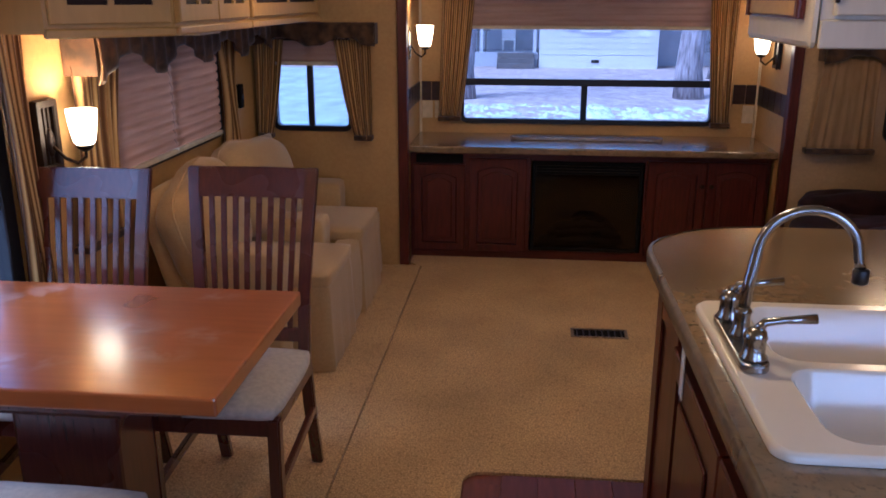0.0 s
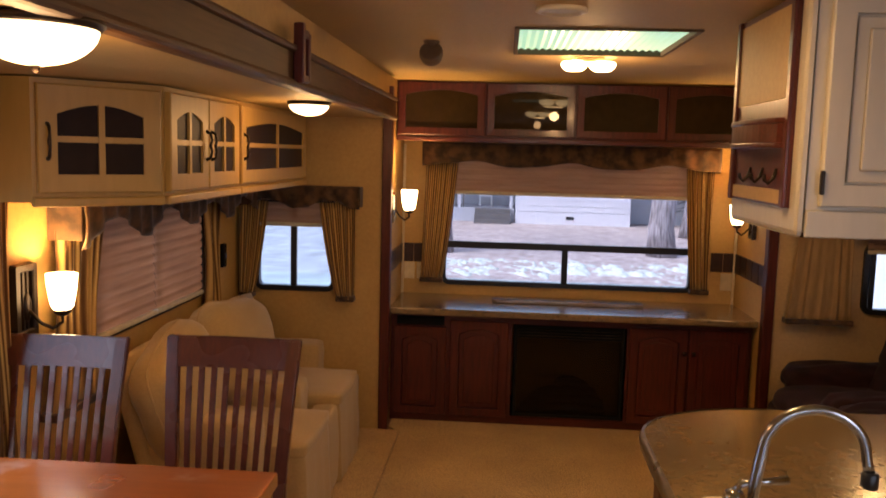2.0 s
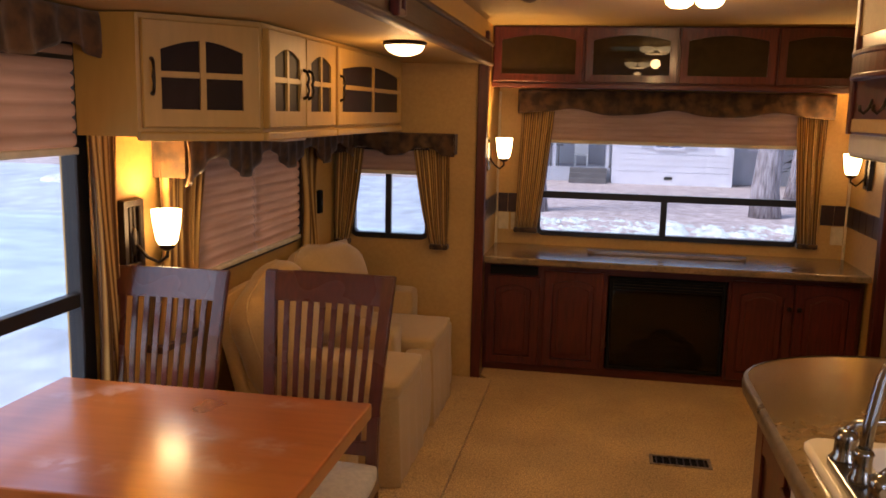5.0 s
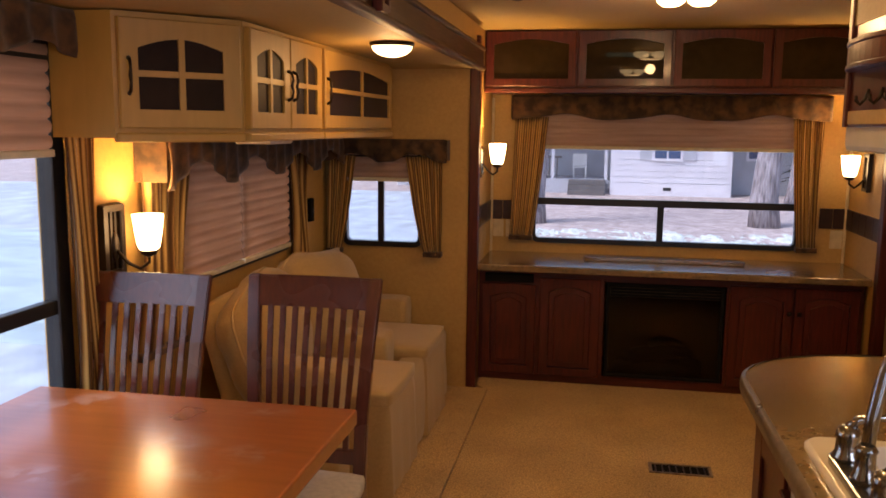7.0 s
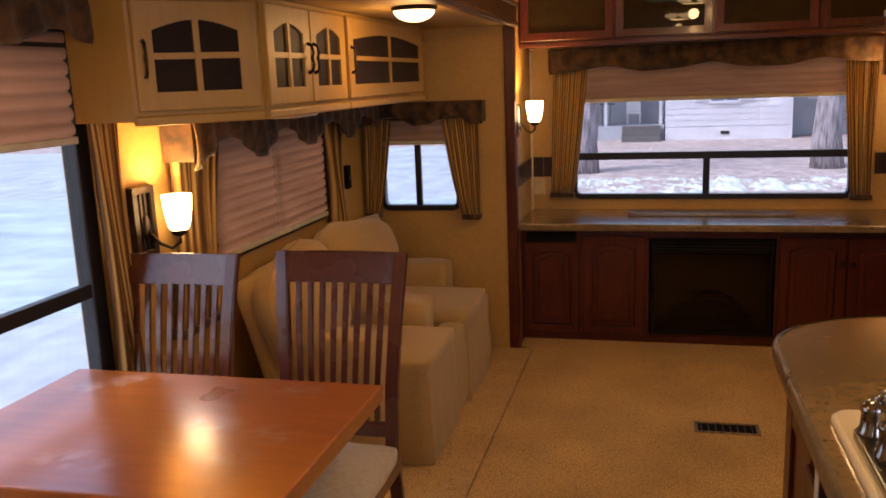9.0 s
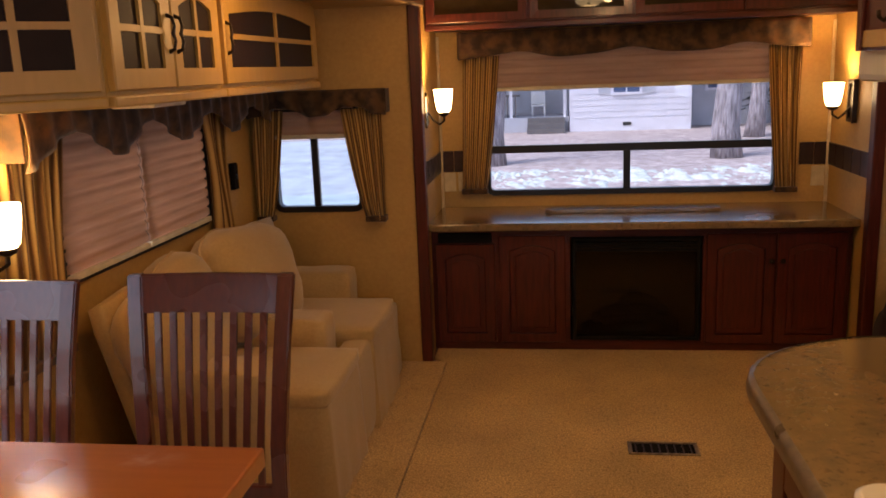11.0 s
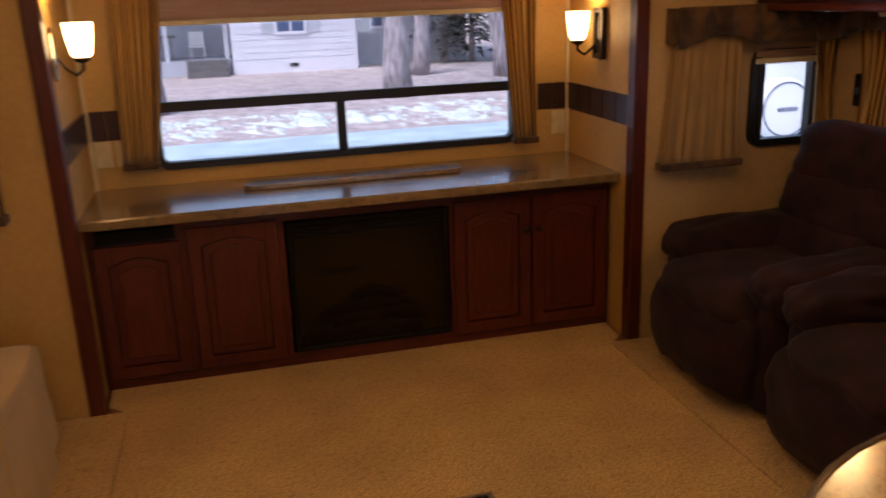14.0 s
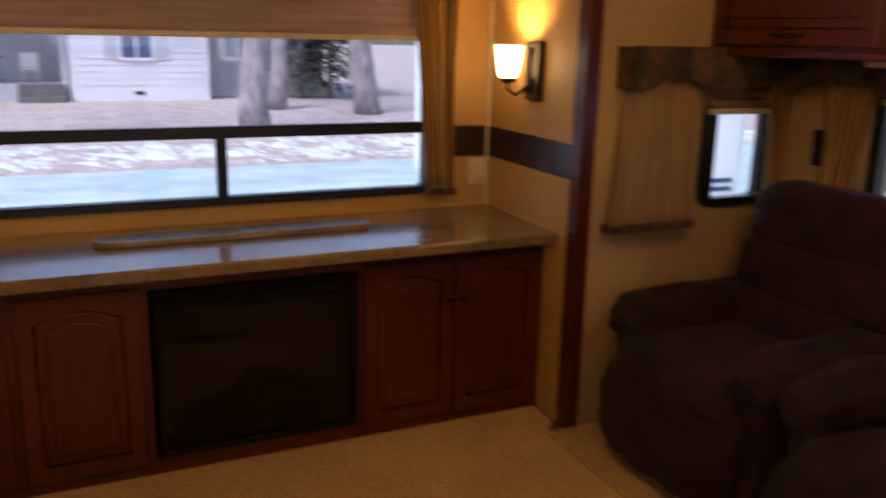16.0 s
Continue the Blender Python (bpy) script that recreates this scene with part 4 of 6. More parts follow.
def dining_chair():
    """Built at the origin, facing -y, feet on z = 0."""
    root = thing("dining_chair", "dark cherry slat-back dining chair with a cream padded seat", "chair", (0, 0, 0), "chairs round the table")
    for s in (-1, 1):
        part("rear_leg", tube_square([(s * 0.178, 0.105, 0.0), (s * 0.178, 0.035, 0.25), (s * 0.178, 0.0, 0.45), (s * 0.184, 0.008, 0.65), (s * 0.196, 0.045, 0.86), (s * 0.203, 0.072, 0.97), (s * 0.208, 0.096, 1.055)], 0.021, 0.014), "chair", root)
        part("front_leg", tube_square([(s * 0.195, -0.415, 0.0), (s * 0.198, -0.41, 0.44)], 0.020, 0.020), "chair", root)
        part("side_rail", box(*sorted((s * 0.176, s * 0.200)), -0.40, 0.0, 0.385, 0.44, 0.003), "chair", root)
        part("stretcher", tube_square([(s * 0.195, -0.41, 0.20), (s * 0.189, 0.035, 0.24)], 0.010, 0.016), "chair", root)
    part("front_rail", box(-0.18, 0.18, -0.425, -0.403, 0.385, 0.44, 0.003), "chair", root)
    part("back_rail", box(-0.18, 0.18, -0.012, 0.012, 0.40, 0.44, 0.003), "chair", root)
    # top rail bowed backwards
    bm = bmesh.new()
    rows = []
    n = 12
    for i in range(n + 1):
        x = -0.192 + 0.384 * i / n
        bow = 0.012 * (1 - (x / 0.192) ** 2)
        rows.append([bm.verts.new((x, y + bow, z)) for y, z in ((0.060, 0.962), (0.071, 1.0), (0.087, 1.054), (0.105, 1.054), (0.089, 1.0), (0.078, 0.962))])
    for p, q in zip(rows, rows[1:]):
        for k in range(6):
            bm.faces.new((p[k], p[(k + 1) % 6], q[(k + 1) % 6], q[k]))
    bm.faces.new(rows[0])
    bm.faces.new(rows[-1][::-1])
    bmesh.ops.recalc_face_normals(bm, faces=bm.faces[:])
    bmesh.ops.bevel(bm, geom=[e for e in bm.edges if e.is_manifold and e.calc_face_angle(0) > 0.6], offset=0.004, segments=2, affect="EDGES")
    part("top_rail", bm, "chair", root)
    part("lower_rail", box(-0.18, 0.18, -0.008, 0.014, 0.50, 0.545, 0.004), "chair", root)
    for k in range(8):
        x = -0.147 + 0.042 * k
        bow = 0.010 * (1 - (x / 0.208) ** 2)
        part("slat", tube_square([(x * 0.88, 0.004, 0.535), (x * 0.91, 0.008, 0.65), (x * 0.96, 0.034 + bow * 0.4, 0.80), (x, 0.070 + bow, 0.97)], 0.0095, 0.005), "chair", root)
    part("seat_pad", soft(-0.212, 0.212, -0.445, -0.02, 0.436, 0.492, 0.012, 0.025, 0.002), "seat", root, "cream padded seat")
    for o in (root, *root.children_recursive):
        if o.data:
            o.data.transform(Matrix.Diagonal((0.935, 1, 1.008, 1)))
    return root


def tube_square(points, wx, wy):
    """A rectangular bar along mostly upright points."""
    bm = bmesh.new()
    rows = [[bm.verts.new((x + sx * wx, y + sy * wy, z)) for sx, sy in ((-1, -1), (1, -1), (1, 1), (-1, 1))] for x, y, z in points]
    level = abs(points[-1][1] - points[0][1]) > abs(points[-1][2] - points[0][2])
    if level:
        for r, (x, y, z) in zip(rows, points):
            for v, (sx, sz) in zip(r, ((-1, -1), (1, -1), (1, 1), (-1, 1))):
                v.co = (x + sx * wx, y, z + sz * wy)
    for p, q in zip(rows, rows[1:]):
        for k in range(4):
            bm.faces.new((p[k], p[(k + 1) % 4], q[(k + 1) % 4], q[k]))
    bm.faces.new(rows[0][::-1])
    bm.faces.new(rows[-1])
    bmesh.ops.recalc_face_normals(bm, faces=bm.faces[:])
    edges = [e for e in bm.edges if e.calc_face_angle(0) > 0.9]
    bmesh.ops.bevel(bm, geom=edges, offset=min(wx, wy) * 0.3, segments=2, affect="EDGES")
    return bm


chair = dining_chair()
chair.matrix_basis = pose(-1.249, 2.495, 0.008, 0, 0, 0)
copy_thing(chair, pose(-1.772, 2.425, 0.008, 0, 0, 2))
bench = thing("dinette_bench", "low cream-padded dinette bench with dark cherry legs", "bench", (-1.55, 1.38, 0))
part("seat_pad", soft(-1.96, -1.235, 1.235, 1.665, 0.42, 0.487, 0.012, 0.028, 0.002), "seat", bench, "cream padded seat")
part("frame", join(box(-1.95, -1.245, 1.25, 1.272, 0.36, 0.422), box(-1.95, -1.245, 1.628, 1.65, 0.36, 0.422), box(-1.267, -1.245, 1.272, 1.628, 0.36, 0.422), box(-1.95, -1.928, 1.272, 1.628, 0.36, 0.422)), "chair", bench)
for lx in (-1.93, -1.265):
    for ly in (1.265, 1.635):
        part("leg", tube_square([(lx, ly, 0.008), (lx, ly, 0.362)], 0.02, 0.02), "chair", bench)

def pillow(hx, hy, hz, seed, lumps=0.018):
    """A plump loose cushion about the origin, its corners rounded."""
    bm = bmesh.new()
    bmesh.ops.create_icosphere(bm, subdivisions=4, radius=1)
    for v in bm.verts:
        a, b, c = (abs(k) for k in v.co)
        lo, hi = 0.5, 2.0
        for _ in range(18):
            s = (lo + hi) / 2
            if (s * a) ** 2.2 + (s * b) ** 4.5 + (s * c) ** 4.5 < 1:
                lo = s
            else:
                hi = s
        p = v.co * lo
        v.co = Vector((p.x * hx, p.y * hy, p.z * hz)) + lumps * noise.noise_vector(p * 2.2 + Vector((seed, 0, 0)))
    for f in bm.faces:
        f.smooth = True
    return bm


# ---- theatre sofa under the slide window ----
sofa = thing("sofa", "cream slipcovered two-seat sofa with plump back cushions", "sofa", (-1.6, 3.85, 0))
FX = -1.205


def skirted(y0, y1, seed, ztop=0.462):
    """A slipcovered seat block, its skirt flaring to the floor in soft folds."""
    nv = 10
    bm = bmesh.new()
    w = y1 - y0
    per = [(LX + 0.25, y0)] + [(LX + 0.25 + (FX - LX - 0.25) * t, y0) for t in (0.2, 0.4, 0.6, 0.8, 0.93)] + [(FX, y0 + w * t) for t in (0.03, 0.1, 0.2, 0.3, 0.4, 0.5, 0.6, 0.7, 0.8, 0.9, 0.97)] + [(LX + 0.25 + (FX - LX - 0.25) * t, y1) for t in (0.93, 0.8, 0.6, 0.4, 0.2)] + [(LX + 0.25, y1)]
    cx, cy = (LX + 0.25 + FX) / 2, (y0 + y1) / 2
    rows = []
    for j in range(nv + 1):
        v = j / nv
        z = 0.012 + (ztop - 0.012) * v
        row = []
        for i, (x, y) in enumerate(per):
            flare = 0.016 * (1 - v) ** 1.3 + 0.005 * math.sin(i * 2.1 + seed) * (1 - v)
            inset = 0.016 * max(0, v - 0.85) / 0.15
            d = Vector((x - cx, (y - cy) * 0.35 if abs(x - FX) < 0.02 else (y - cy), 0)).normalized()
            lim = flare * (1 if x > FX - 0.3 else 0.3)
            row.append(bm.verts.new((x + d.x * (lim - inset), y + d.y * (min(lim, 0.03) - inset), z)))
        rows.append(row)
    for p, q in zip(rows, rows[1:]):
        for k in range(len(p)):
            j = (k + 1) % len(p)
            bm.faces.new((p[k], p[j], q[j], q[k])).smooth = True
    top = bm.faces.new(rows[-1])
    bmesh.ops.recalc_face_normals(bm, faces=bm.faces[:])
    return bm


for y0, y1, sd in ((3.325, 3.835, 1.0), (4.055, 4.575, 2.0)):
    part("seat_base", skirted(y0, y1, sd, 0.440), "sofa", sofa)
    part("seat_cushion", soft(-1.72, FX + 0.004, y0 + 0.004, y1 - 0.004, 0.395, 0.460, 0.010, 0.016, 0.003, sd + 2, 9), "sofa", sofa)
for y0, y1, fx, zt, sd in ((3.11, 3.315, -1.36, 0.605, 4), (3.845, 4.045, -1.355, 0.555, 5), (4.585, 4.765, -1.43, 0.575, 6)):
    part("armrest", soft(-1.80, fx, y0, y1, 0.0, zt, 0.006, 0.022, 0.005, sd, 9), "sofa", sofa)
# the slipcover hangs down the front in one piece, past the arms
drape = soft(-1.335, FX - 0.006, 3.335, 4.70, 0.008, 0.405, 0.006, 0.018, 0.006, 12, 9)
for v in drape.verts:
    drop = 1 - v.co.z / 0.41
    v.co.y += 0.075 * drop * max(0, (v.co.y - 4.2) / 0.5)
    v.co.x += 0.006 * math.sin(v.co.y * 13) * drop
part("skirt", drape, "sofa", sofa)
part("back_frame", moved(soft(-0.03, 0.05, 3.10, 4.76, 0.0, 0.71, 0.01, 0.03, 0.005, 7), Matrix.Translation((-1.715, 0, 0.15)) @ Matrix.Rotation(radians(-15), 4, "Y")), "sofa", sofa)
for yc, hy, hz, lift, turn, tip, sd in ((3.36, 0.320, 0.232, 0.668, 5, 11, 8), (4.06, 0.335, 0.240, 0.675, -4, -7, 9)):
    lean = Matrix.Translation((-1.725, yc, lift)) @ Matrix.Rotation(radians(turn), 4, "Z") @ Matrix.Rotation(radians(-17), 4, "Y") @ Matrix.Rotation(radians(tip), 4, "X")
    cushion = part("back_cushion", moved(pillow(0.128, hy, hz, sd, 0.012), lean), "sofa", sofa)
    # a welted seam round the cushion's edge
    seam = []
    for k in range(49):
        a = 2 * math.pi * k / 48
        c, d = math.cos(a), math.sin(a)
        q = (abs(c) ** 4.5 + abs(d) ** 4.5) ** (-1 / 4.5)
        seam.append(lean @ (Vector((0, c * q * hy, d * q * hz)) + 0.012 * noise.noise_vector(Vector((0, c * q, d * q)) * 2.2 + Vector((sd, 0, 0)))))
    part("welt", tube(seam, 0.0055, 6), "sofa", cushion)


# ---- recliners ----
def recliner(y, label):
    """Faces -x, its back towards the slide wall."""
    root = thing("recliner", label, "recliner", (1.5, y, 0), "brown recliners")
    part("base", soft(1.18, 1.90, y - 0.335, y + 0.335, 0.012, 0.34, 0.01, 0.05, 0.012, y), "recliner", root)
    part("footrest", soft(1.065, 1.22, y - 0.285, y + 0.285, 0.06, 0.42, 0.03, 0.065, 0.028, y + 1), "recliner", root)
    flat = Matrix.Rotation(radians(90), 4, "Y")
    part("seat_cushion", moved(pillow(0.105, 0.285, 0.345, y + 2, 0.014), Matrix.Translation((1.40, y, 0.405)) @ flat), "recliner", root)
    for s in (-1, 1):
        part("armrest", join(soft(1.17, 1.86, *sorted((y + s * 0.225, y + s * 0.345)), 0.03, 0.50, 0.012, 0.05, 0.010, y + 3 + s),
                             moved(pillow(0.105, 0.108, 0.345, y + 5 + s, 0.018), Matrix.Translation((1.495, y + s * 0.285, 0.512)) @ flat)), "recliner", root)
    tilt = Matrix.Translation((1.66, y, 0.42)) @ Matrix.Rotation(radians(19), 4, "Y")
    part("backrest", moved(soft(-0.02, 0.20, -0.335, 0.335, -0.05, 0.56, 0.02, 0.10, 0.010, y + 8, 9), tilt), "recliner", root)
    part("lumbar_pad", moved(pillow(0.105, 0.300, 0.135, y + 9, 0.012), tilt @ Matrix.Translation((-0.02, 0, 0.09))), "recliner", root)
    part("middle_pad", moved(pillow(0.105, 0.315, 0.135, y + 10, 0.012), tilt @ Matrix.Translation((-0.02, 0, 0.285))), "recliner", root)
    part("head_pad", moved(pillow(0.120, 0.330, 0.150, y + 11, 0.012), tilt @ Matrix.Translation((-0.01, 0, 0.475))), "recliner", root)
    for o in root.children:
        o.data.transform(Matrix.Diagonal((1, 1.06, 0.935, 1)))
    return root


recliner(4.42, "dark brown microsuede recliner with padded arms, upright")
recliner(3.63, "dark brown microsuede recliner beside its twin, upright")

# ---- overhead cherry cabinet above the recliners ----
rc = thing("lounge_overhead_cabinet", "cherry overhead cabinet above the recliners, bronze pulls", "cabinet", (1.8, 3.9, 1.38))
part("body", box(1.62, RX - 0.002, RIGHT_START + 0.01, 4.915, 1.385, 1.85), "cherry_h", rc)
part("light_rail", box(1.600, 1.64, RIGHT_START + 0.01, 4.913, 1.378, 1.405, 0.006), "cherry_h", rc)
for k in range(3):
    m = up_wall(1.62, 4.90 - k * 0.69, 1.415, -90)
    d = cabinet_door(rc, m, 0.68, 0.42, "cherry_h", "panel", rise=0.02)
    part("pull", moved(tube([(0.28, -0.018, 0.035), (0.29, -0.036, 0.035), (0.34, -0.042, 0.032), (0.39, -0.036, 0.035), (0.40, -0.018, 0.035)], 0.006, 8), m), "bronze", d, "dark bronze bow pull")
uc = thing("under_cabinet_light", "small white plastic light under the cabinet", "light", (1.75, 4.2, 1.37))
part("housing", box(1.70, 1.82, 4.10, 4.34, 1.358, 1.384, 0.008), "plate", uc)
ul = thing("under_cabinet_light", "small clear plastic light under the white cabinet", "light", (-1.62, 3.1, 1.47))
part("housing", box(-1.70, -1.56, 3.02, 3.24, 1.462, 1.4895, 0.008), "plate", ul)

# ---- kitchen peninsula ----
isl = thing("kitchen_peninsula", "dark cherry peninsula cabinet beside the kitchen floor", "cabinet", (0.5, 1.5, 0))
IX = 0.0
RAD, IY = 0.42, 2.63
EX = -0.016
edge = [(1.095, -0.20), (1.095, IY), (EX + RAD, IY)] + [(EX + RAD - RAD * math.sin(radians(a)) , IY - RAD * 0.75 + RAD * 0.75 * math.cos(radians(a))) for a in range(9, 91, 9)] + [(EX, -0.20)]
edge = edge[::-1]
part("side_panel", box(IX, IX + 0.02, -0.18, 2.18, 0.0, 0.868), "cherry", isl)
part("end_panel", box(IX + 0.02, 1.09, 2.16, 2.18, 0.0, 0.868), "cherry", isl)
part("front_panel", box(IX + 0.02, 1.09, -0.18, -0.16, 0.0, 0.868), "cherry", isl)
part("stile", box(IX - 0.008, IX, 2.105, 2.18, 0.0, 0.868, 0.002), "cherry", isl)
part("stile", box(IX - 0.008, IX, 1.86, 1.92, 0.0, 0.868, 0.002), "cherry", isl)
part("top_rail", box(IX - 0.007, IX, 1.92, 2.105, 0.79, 0.868, 0.002), "cherry_h", isl)
part("bottom_rail", box(IX - 0.007, IX, 1.92, 2.105, 0.0, 0.09, 0.002), "cherry_h", isl)
for y0, y1 in ((1.36, 1.85), (0.82, 1.35)):
    cabinet_door(isl, up_wall(IX, y1, 0.06, -90), y1 - y0, 0.76, "cherry", "panel", rise=0.0, border=0.06)
tag = thing("paper_label", "white paper label stuck on the peninsula door", "label", (-0.012, 1.72, 0.75))
part("paper", box(-0.0225, -0.0205, 1.70, 1.735, 0.755, 0.870), "paper", tag)
SX0, SX1, SY0, SY1 = 0.022, 0.62, 1.19, 1.885


def holed(outline, hole, z0, z1):
    """A slab on an outline with a rectangular hole, as triangles."""
    bm = bmesh.new()
    a = [bm.verts.new((x, y, z1)) for x, y in outline]
    b = [bm.verts.new((x, y, z1)) for x, y in hole]
    es = [bm.edges.new((l[i], l[(i + 1) % len(l)])) for l in (a, b) for i in range(len(l))]
    bmesh.ops.triangle_fill(bm, use_beauty=True, use_dissolve=False, edges=es)
    up = bmesh.ops.extrude_face_region(bm, geom=bm.faces[:])
    bmesh.ops.translate(bm, vec=(0, 0, z0 - z1), verts=[v for v in up["geom"] if isinstance(v, bmesh.types.BMVert)])
    bmesh.ops.recalc_face_normals(bm, faces=bm.faces[:])
    return bm


hole = [(SX0 + 0.02, SY0 + 0.02), (SX1 - 0.02, SY0 + 0.02), (SX1 - 0.02, SY1 - 0.02), (SX0 + 0.02, SY1 - 0.02)]
kt = thing("kitchen_countertop", "brown mottled laminate peninsula top with rounded end", "countertop", (0.5, 1.5, 0.87))
part("top", holed(edge, hole, 0.870, 0.908), "laminate", kt)
rim = bmesh.new()
rows = []
body_edge = [p for p in edge if p[0] < 1.09]
for (x, y) in body_edge:
    c = Vector((0.45, 1.6, 0))
    i = body_edge.index((x, y))
    p, q = body_edge[max(i - 1, 0)], body_edge[min(i + 1, len(body_edge) - 1)]
    t = Vector((q[0] - p[0], q[1] - p[1], 0)).normalized()
    nrm = Vector((t.y, -t.x, 0))
    if nrm.dot(Vector((x, y, 0)) - c) < 0:
        nrm = -nrm
    rows.append([rim.verts.new(Vector((x, y, z)) + nrm * o) for o, z in ((-0.001, 0.866), (0.008, 0.870), (0.010, 0.890), (0.007, 0.906), (-0.004, 0.911))])
for p, q in zip(rows, rows[1:]):
    for k in range(4):
        rim.faces.new((p[k], p[k + 1], q[k + 1], q[k])).smooth = True
bmesh.ops.recalc_face_normals(rim, faces=rim.faces[:])
part("edge_band", rim, "laminate_edge", kt, "pale speckled worn edge band")


def basin(x0, x1, y0, y1, z0, z1, r):
    """An open bowl with rounded corners and wall thickness."""
    def loop(i, z, rr):
        pts = []
        for cx, cy, s in ((x1 - i - rr, y0 + i + rr, -90), (x1 - i - rr, y1 - i - rr, 0), (x0 + i + rr, y1 - i - rr, 90), (x0 + i + rr, y0 + i + rr, 180)):
            for k in range(7):
                t = radians(s + 15 * k)
                pts.append((cx + rr * math.cos(t), cy + rr * math.sin(t), z))
        return pts
    bm = bmesh.new()
    rows = [[bm.verts.new(p) for p in loop(i, z, rr)] for i, z, rr in ((0, z1, r), (0.006, z1 - 0.006, r), (0.014, z0 + 0.05, r), (0.03, z0 + 0.012, r), (0.06, z0, r))]
    for p, q in zip(rows, rows[1:]):
        for k in range(len(p)):
            j = (k + 1) % len(p)
            bm.faces.new((p[k], p[j], q[j], q[k])).smooth = True
    bm.faces.new(rows[-1])
    bmesh.ops.recalc_face_normals(bm, faces=bm.faces[:])
    bmesh.ops.reverse_faces(bm, faces=bm.faces[:])
    return bm


sink = thing("kitchen_sink", "white acrylic double-bowl sink set in the counter", "sink", (0.3, 1.5, 0.91))
DECK = 0.10
B1, B2 = (SX0 + DECK, SX1 - 0.03, 1.545, SY1 - 0.035), (SX0 + DECK, SX1 - 0.03, SY0 + 0.04, 1.515)
fl = bmesh.new()


def rounded(x0, x1, y0, y1, r):
    return [(cx + r * math.cos(radians(s + 15 * k)), cy + r * math.sin(radians(s + 15 * k))) for cx, cy, s in ((x1 - r, y0 + r, -90), (x1 - r, y1 - r, 0), (x0 + r, y1 - r, 90), (x0 + r, y0 + r, 180)) for k in range(7)]


loops = [[fl.verts.new((x, y, 0.926)) for x, y in rounded(*b)] for b in ((SX0 + 0.008, SX1 - 0.008, SY0 + 0.008, SY1 - 0.008, 0.035), (*B1, 0.06), (*B2, 0.06))]
es = [fl.edges.new((l[i], l[(i + 1) % len(l)])) for l in loops for i in range(len(l))]
bmesh.ops.triangle_fill(fl, use_beauty=True, use_dissolve=False, edges=es)
lip = [fl.verts.new((x, y, z)) for z in (0.920, 0.909) for x, y in rounded(SX0, SX1, SY0, SY1, 0.04)]
nn = len(loops[0])
for a_, b_ in ((loops[0], lip[:nn]), (lip[:nn], lip[nn:])):
    for k in range(nn):
        j = (k + 1) % nn
        fl.faces.new((a_[k], a_[j], b_[j], b_[k])).smooth = True
bmesh.ops.recalc_face_normals(fl, faces=fl.faces[:])
part("rim", fl, "sink", sink)
part("bowl", basin(*B1, 0.75, 0.926, 0.06), "sink", sink)
part("bowl", basin(*B2, 0.75, 0.926, 0.06), "sink", sink)
for b in (B1, B2):
    part("drain", moved(lathe([(0.0, 0), (0.03, 0.0), (0.04, 0.004), (0.04, 0.0005)], 20), Matrix.Translation(((b[0] + b[1]) / 2, (b[2] + b[3]) / 2, 0.7505))), "chrome", sink)

fau = thing("faucet", "brushed-chrome gooseneck faucet with two lever handles", "faucet", (0.07, 1.6, 0.926))
FXX, FYY = 0.064, 1.615
part("deck_plate", prism([(FXX + dx, FYY + dy) for dx, dy in [(0.028 * math.cos(radians(a)), -0.115 + 0.028 * math.sin(radians(a))) for a in range(180, 361, 20)] + [(0.028 * math.cos(radians(a)), 0.115 + 0.028 * math.sin(radians(a))) for a in range(0, 181, 20)]], 0.926, 0.944, 0.004), "chrome", fau)
part("spout_collar", moved(lathe([(0.022, 0.942), (0.022, 0.955), (0.017, 0.965), (0.016, 0.995), (0.019, 1.0), (0.0125, 1.01)], 20), Matrix.Translation((FXX, FYY, 0))), "chrome", fau)
goose = [(FXX, FYY, 0.99), (FXX + 0.006, FYY, 1.06), (FXX + 0.014, FYY, 1.115)] + [(FXX + 0.108 - 0.092 * math.cos(radians(a)), FYY - 0.012 * a / 170, 1.125 + 0.086 * math.sin(radians(a))) for a in range(8, 172, 11)]
goose += [(FXX + 0.202, FYY - 0.012, 1.115), (FXX + 0.208, FYY - 0.012, 1.095)]
part("gooseneck", tube(goose, [0.0115] * 3 + [0.0100] * (len(goose) - 3), 14), "chrome", fau)
part("aerator", moved(lathe([(0.013, 0), (0.0155, 0.004), (0.0155, 0.028), (0.012, 0.032)], 16), Matrix.Translation((FXX + 0.209, FYY - 0.012, 1.068))), "black", fau, "black aerator tip")
for s in (-1, 1):
    hub = part("handle_hub", moved(lathe([(0.026, 0.943), (0.026, 0.95), (0.021, 0.958), (0.020, 0.982), (0.023, 0.988), (0.019, 1.0), (0.008, 1.008)], 20), Matrix.Translation((FXX, FYY + s * 0.105, 0))), "chrome", fau)
    part("lever", tube([(FXX, FYY + s * 0.105, 1.0), (FXX + 0.015, FYY + s * 0.105, 1.018), (FXX + 0.05, FYY + s * 0.107, 1.024), (FXX + 0.105, FYY + s * 0.11, 1.030)], [0.010, 0.0085, 0.007, 0.0095], 10), "chrome", hub)

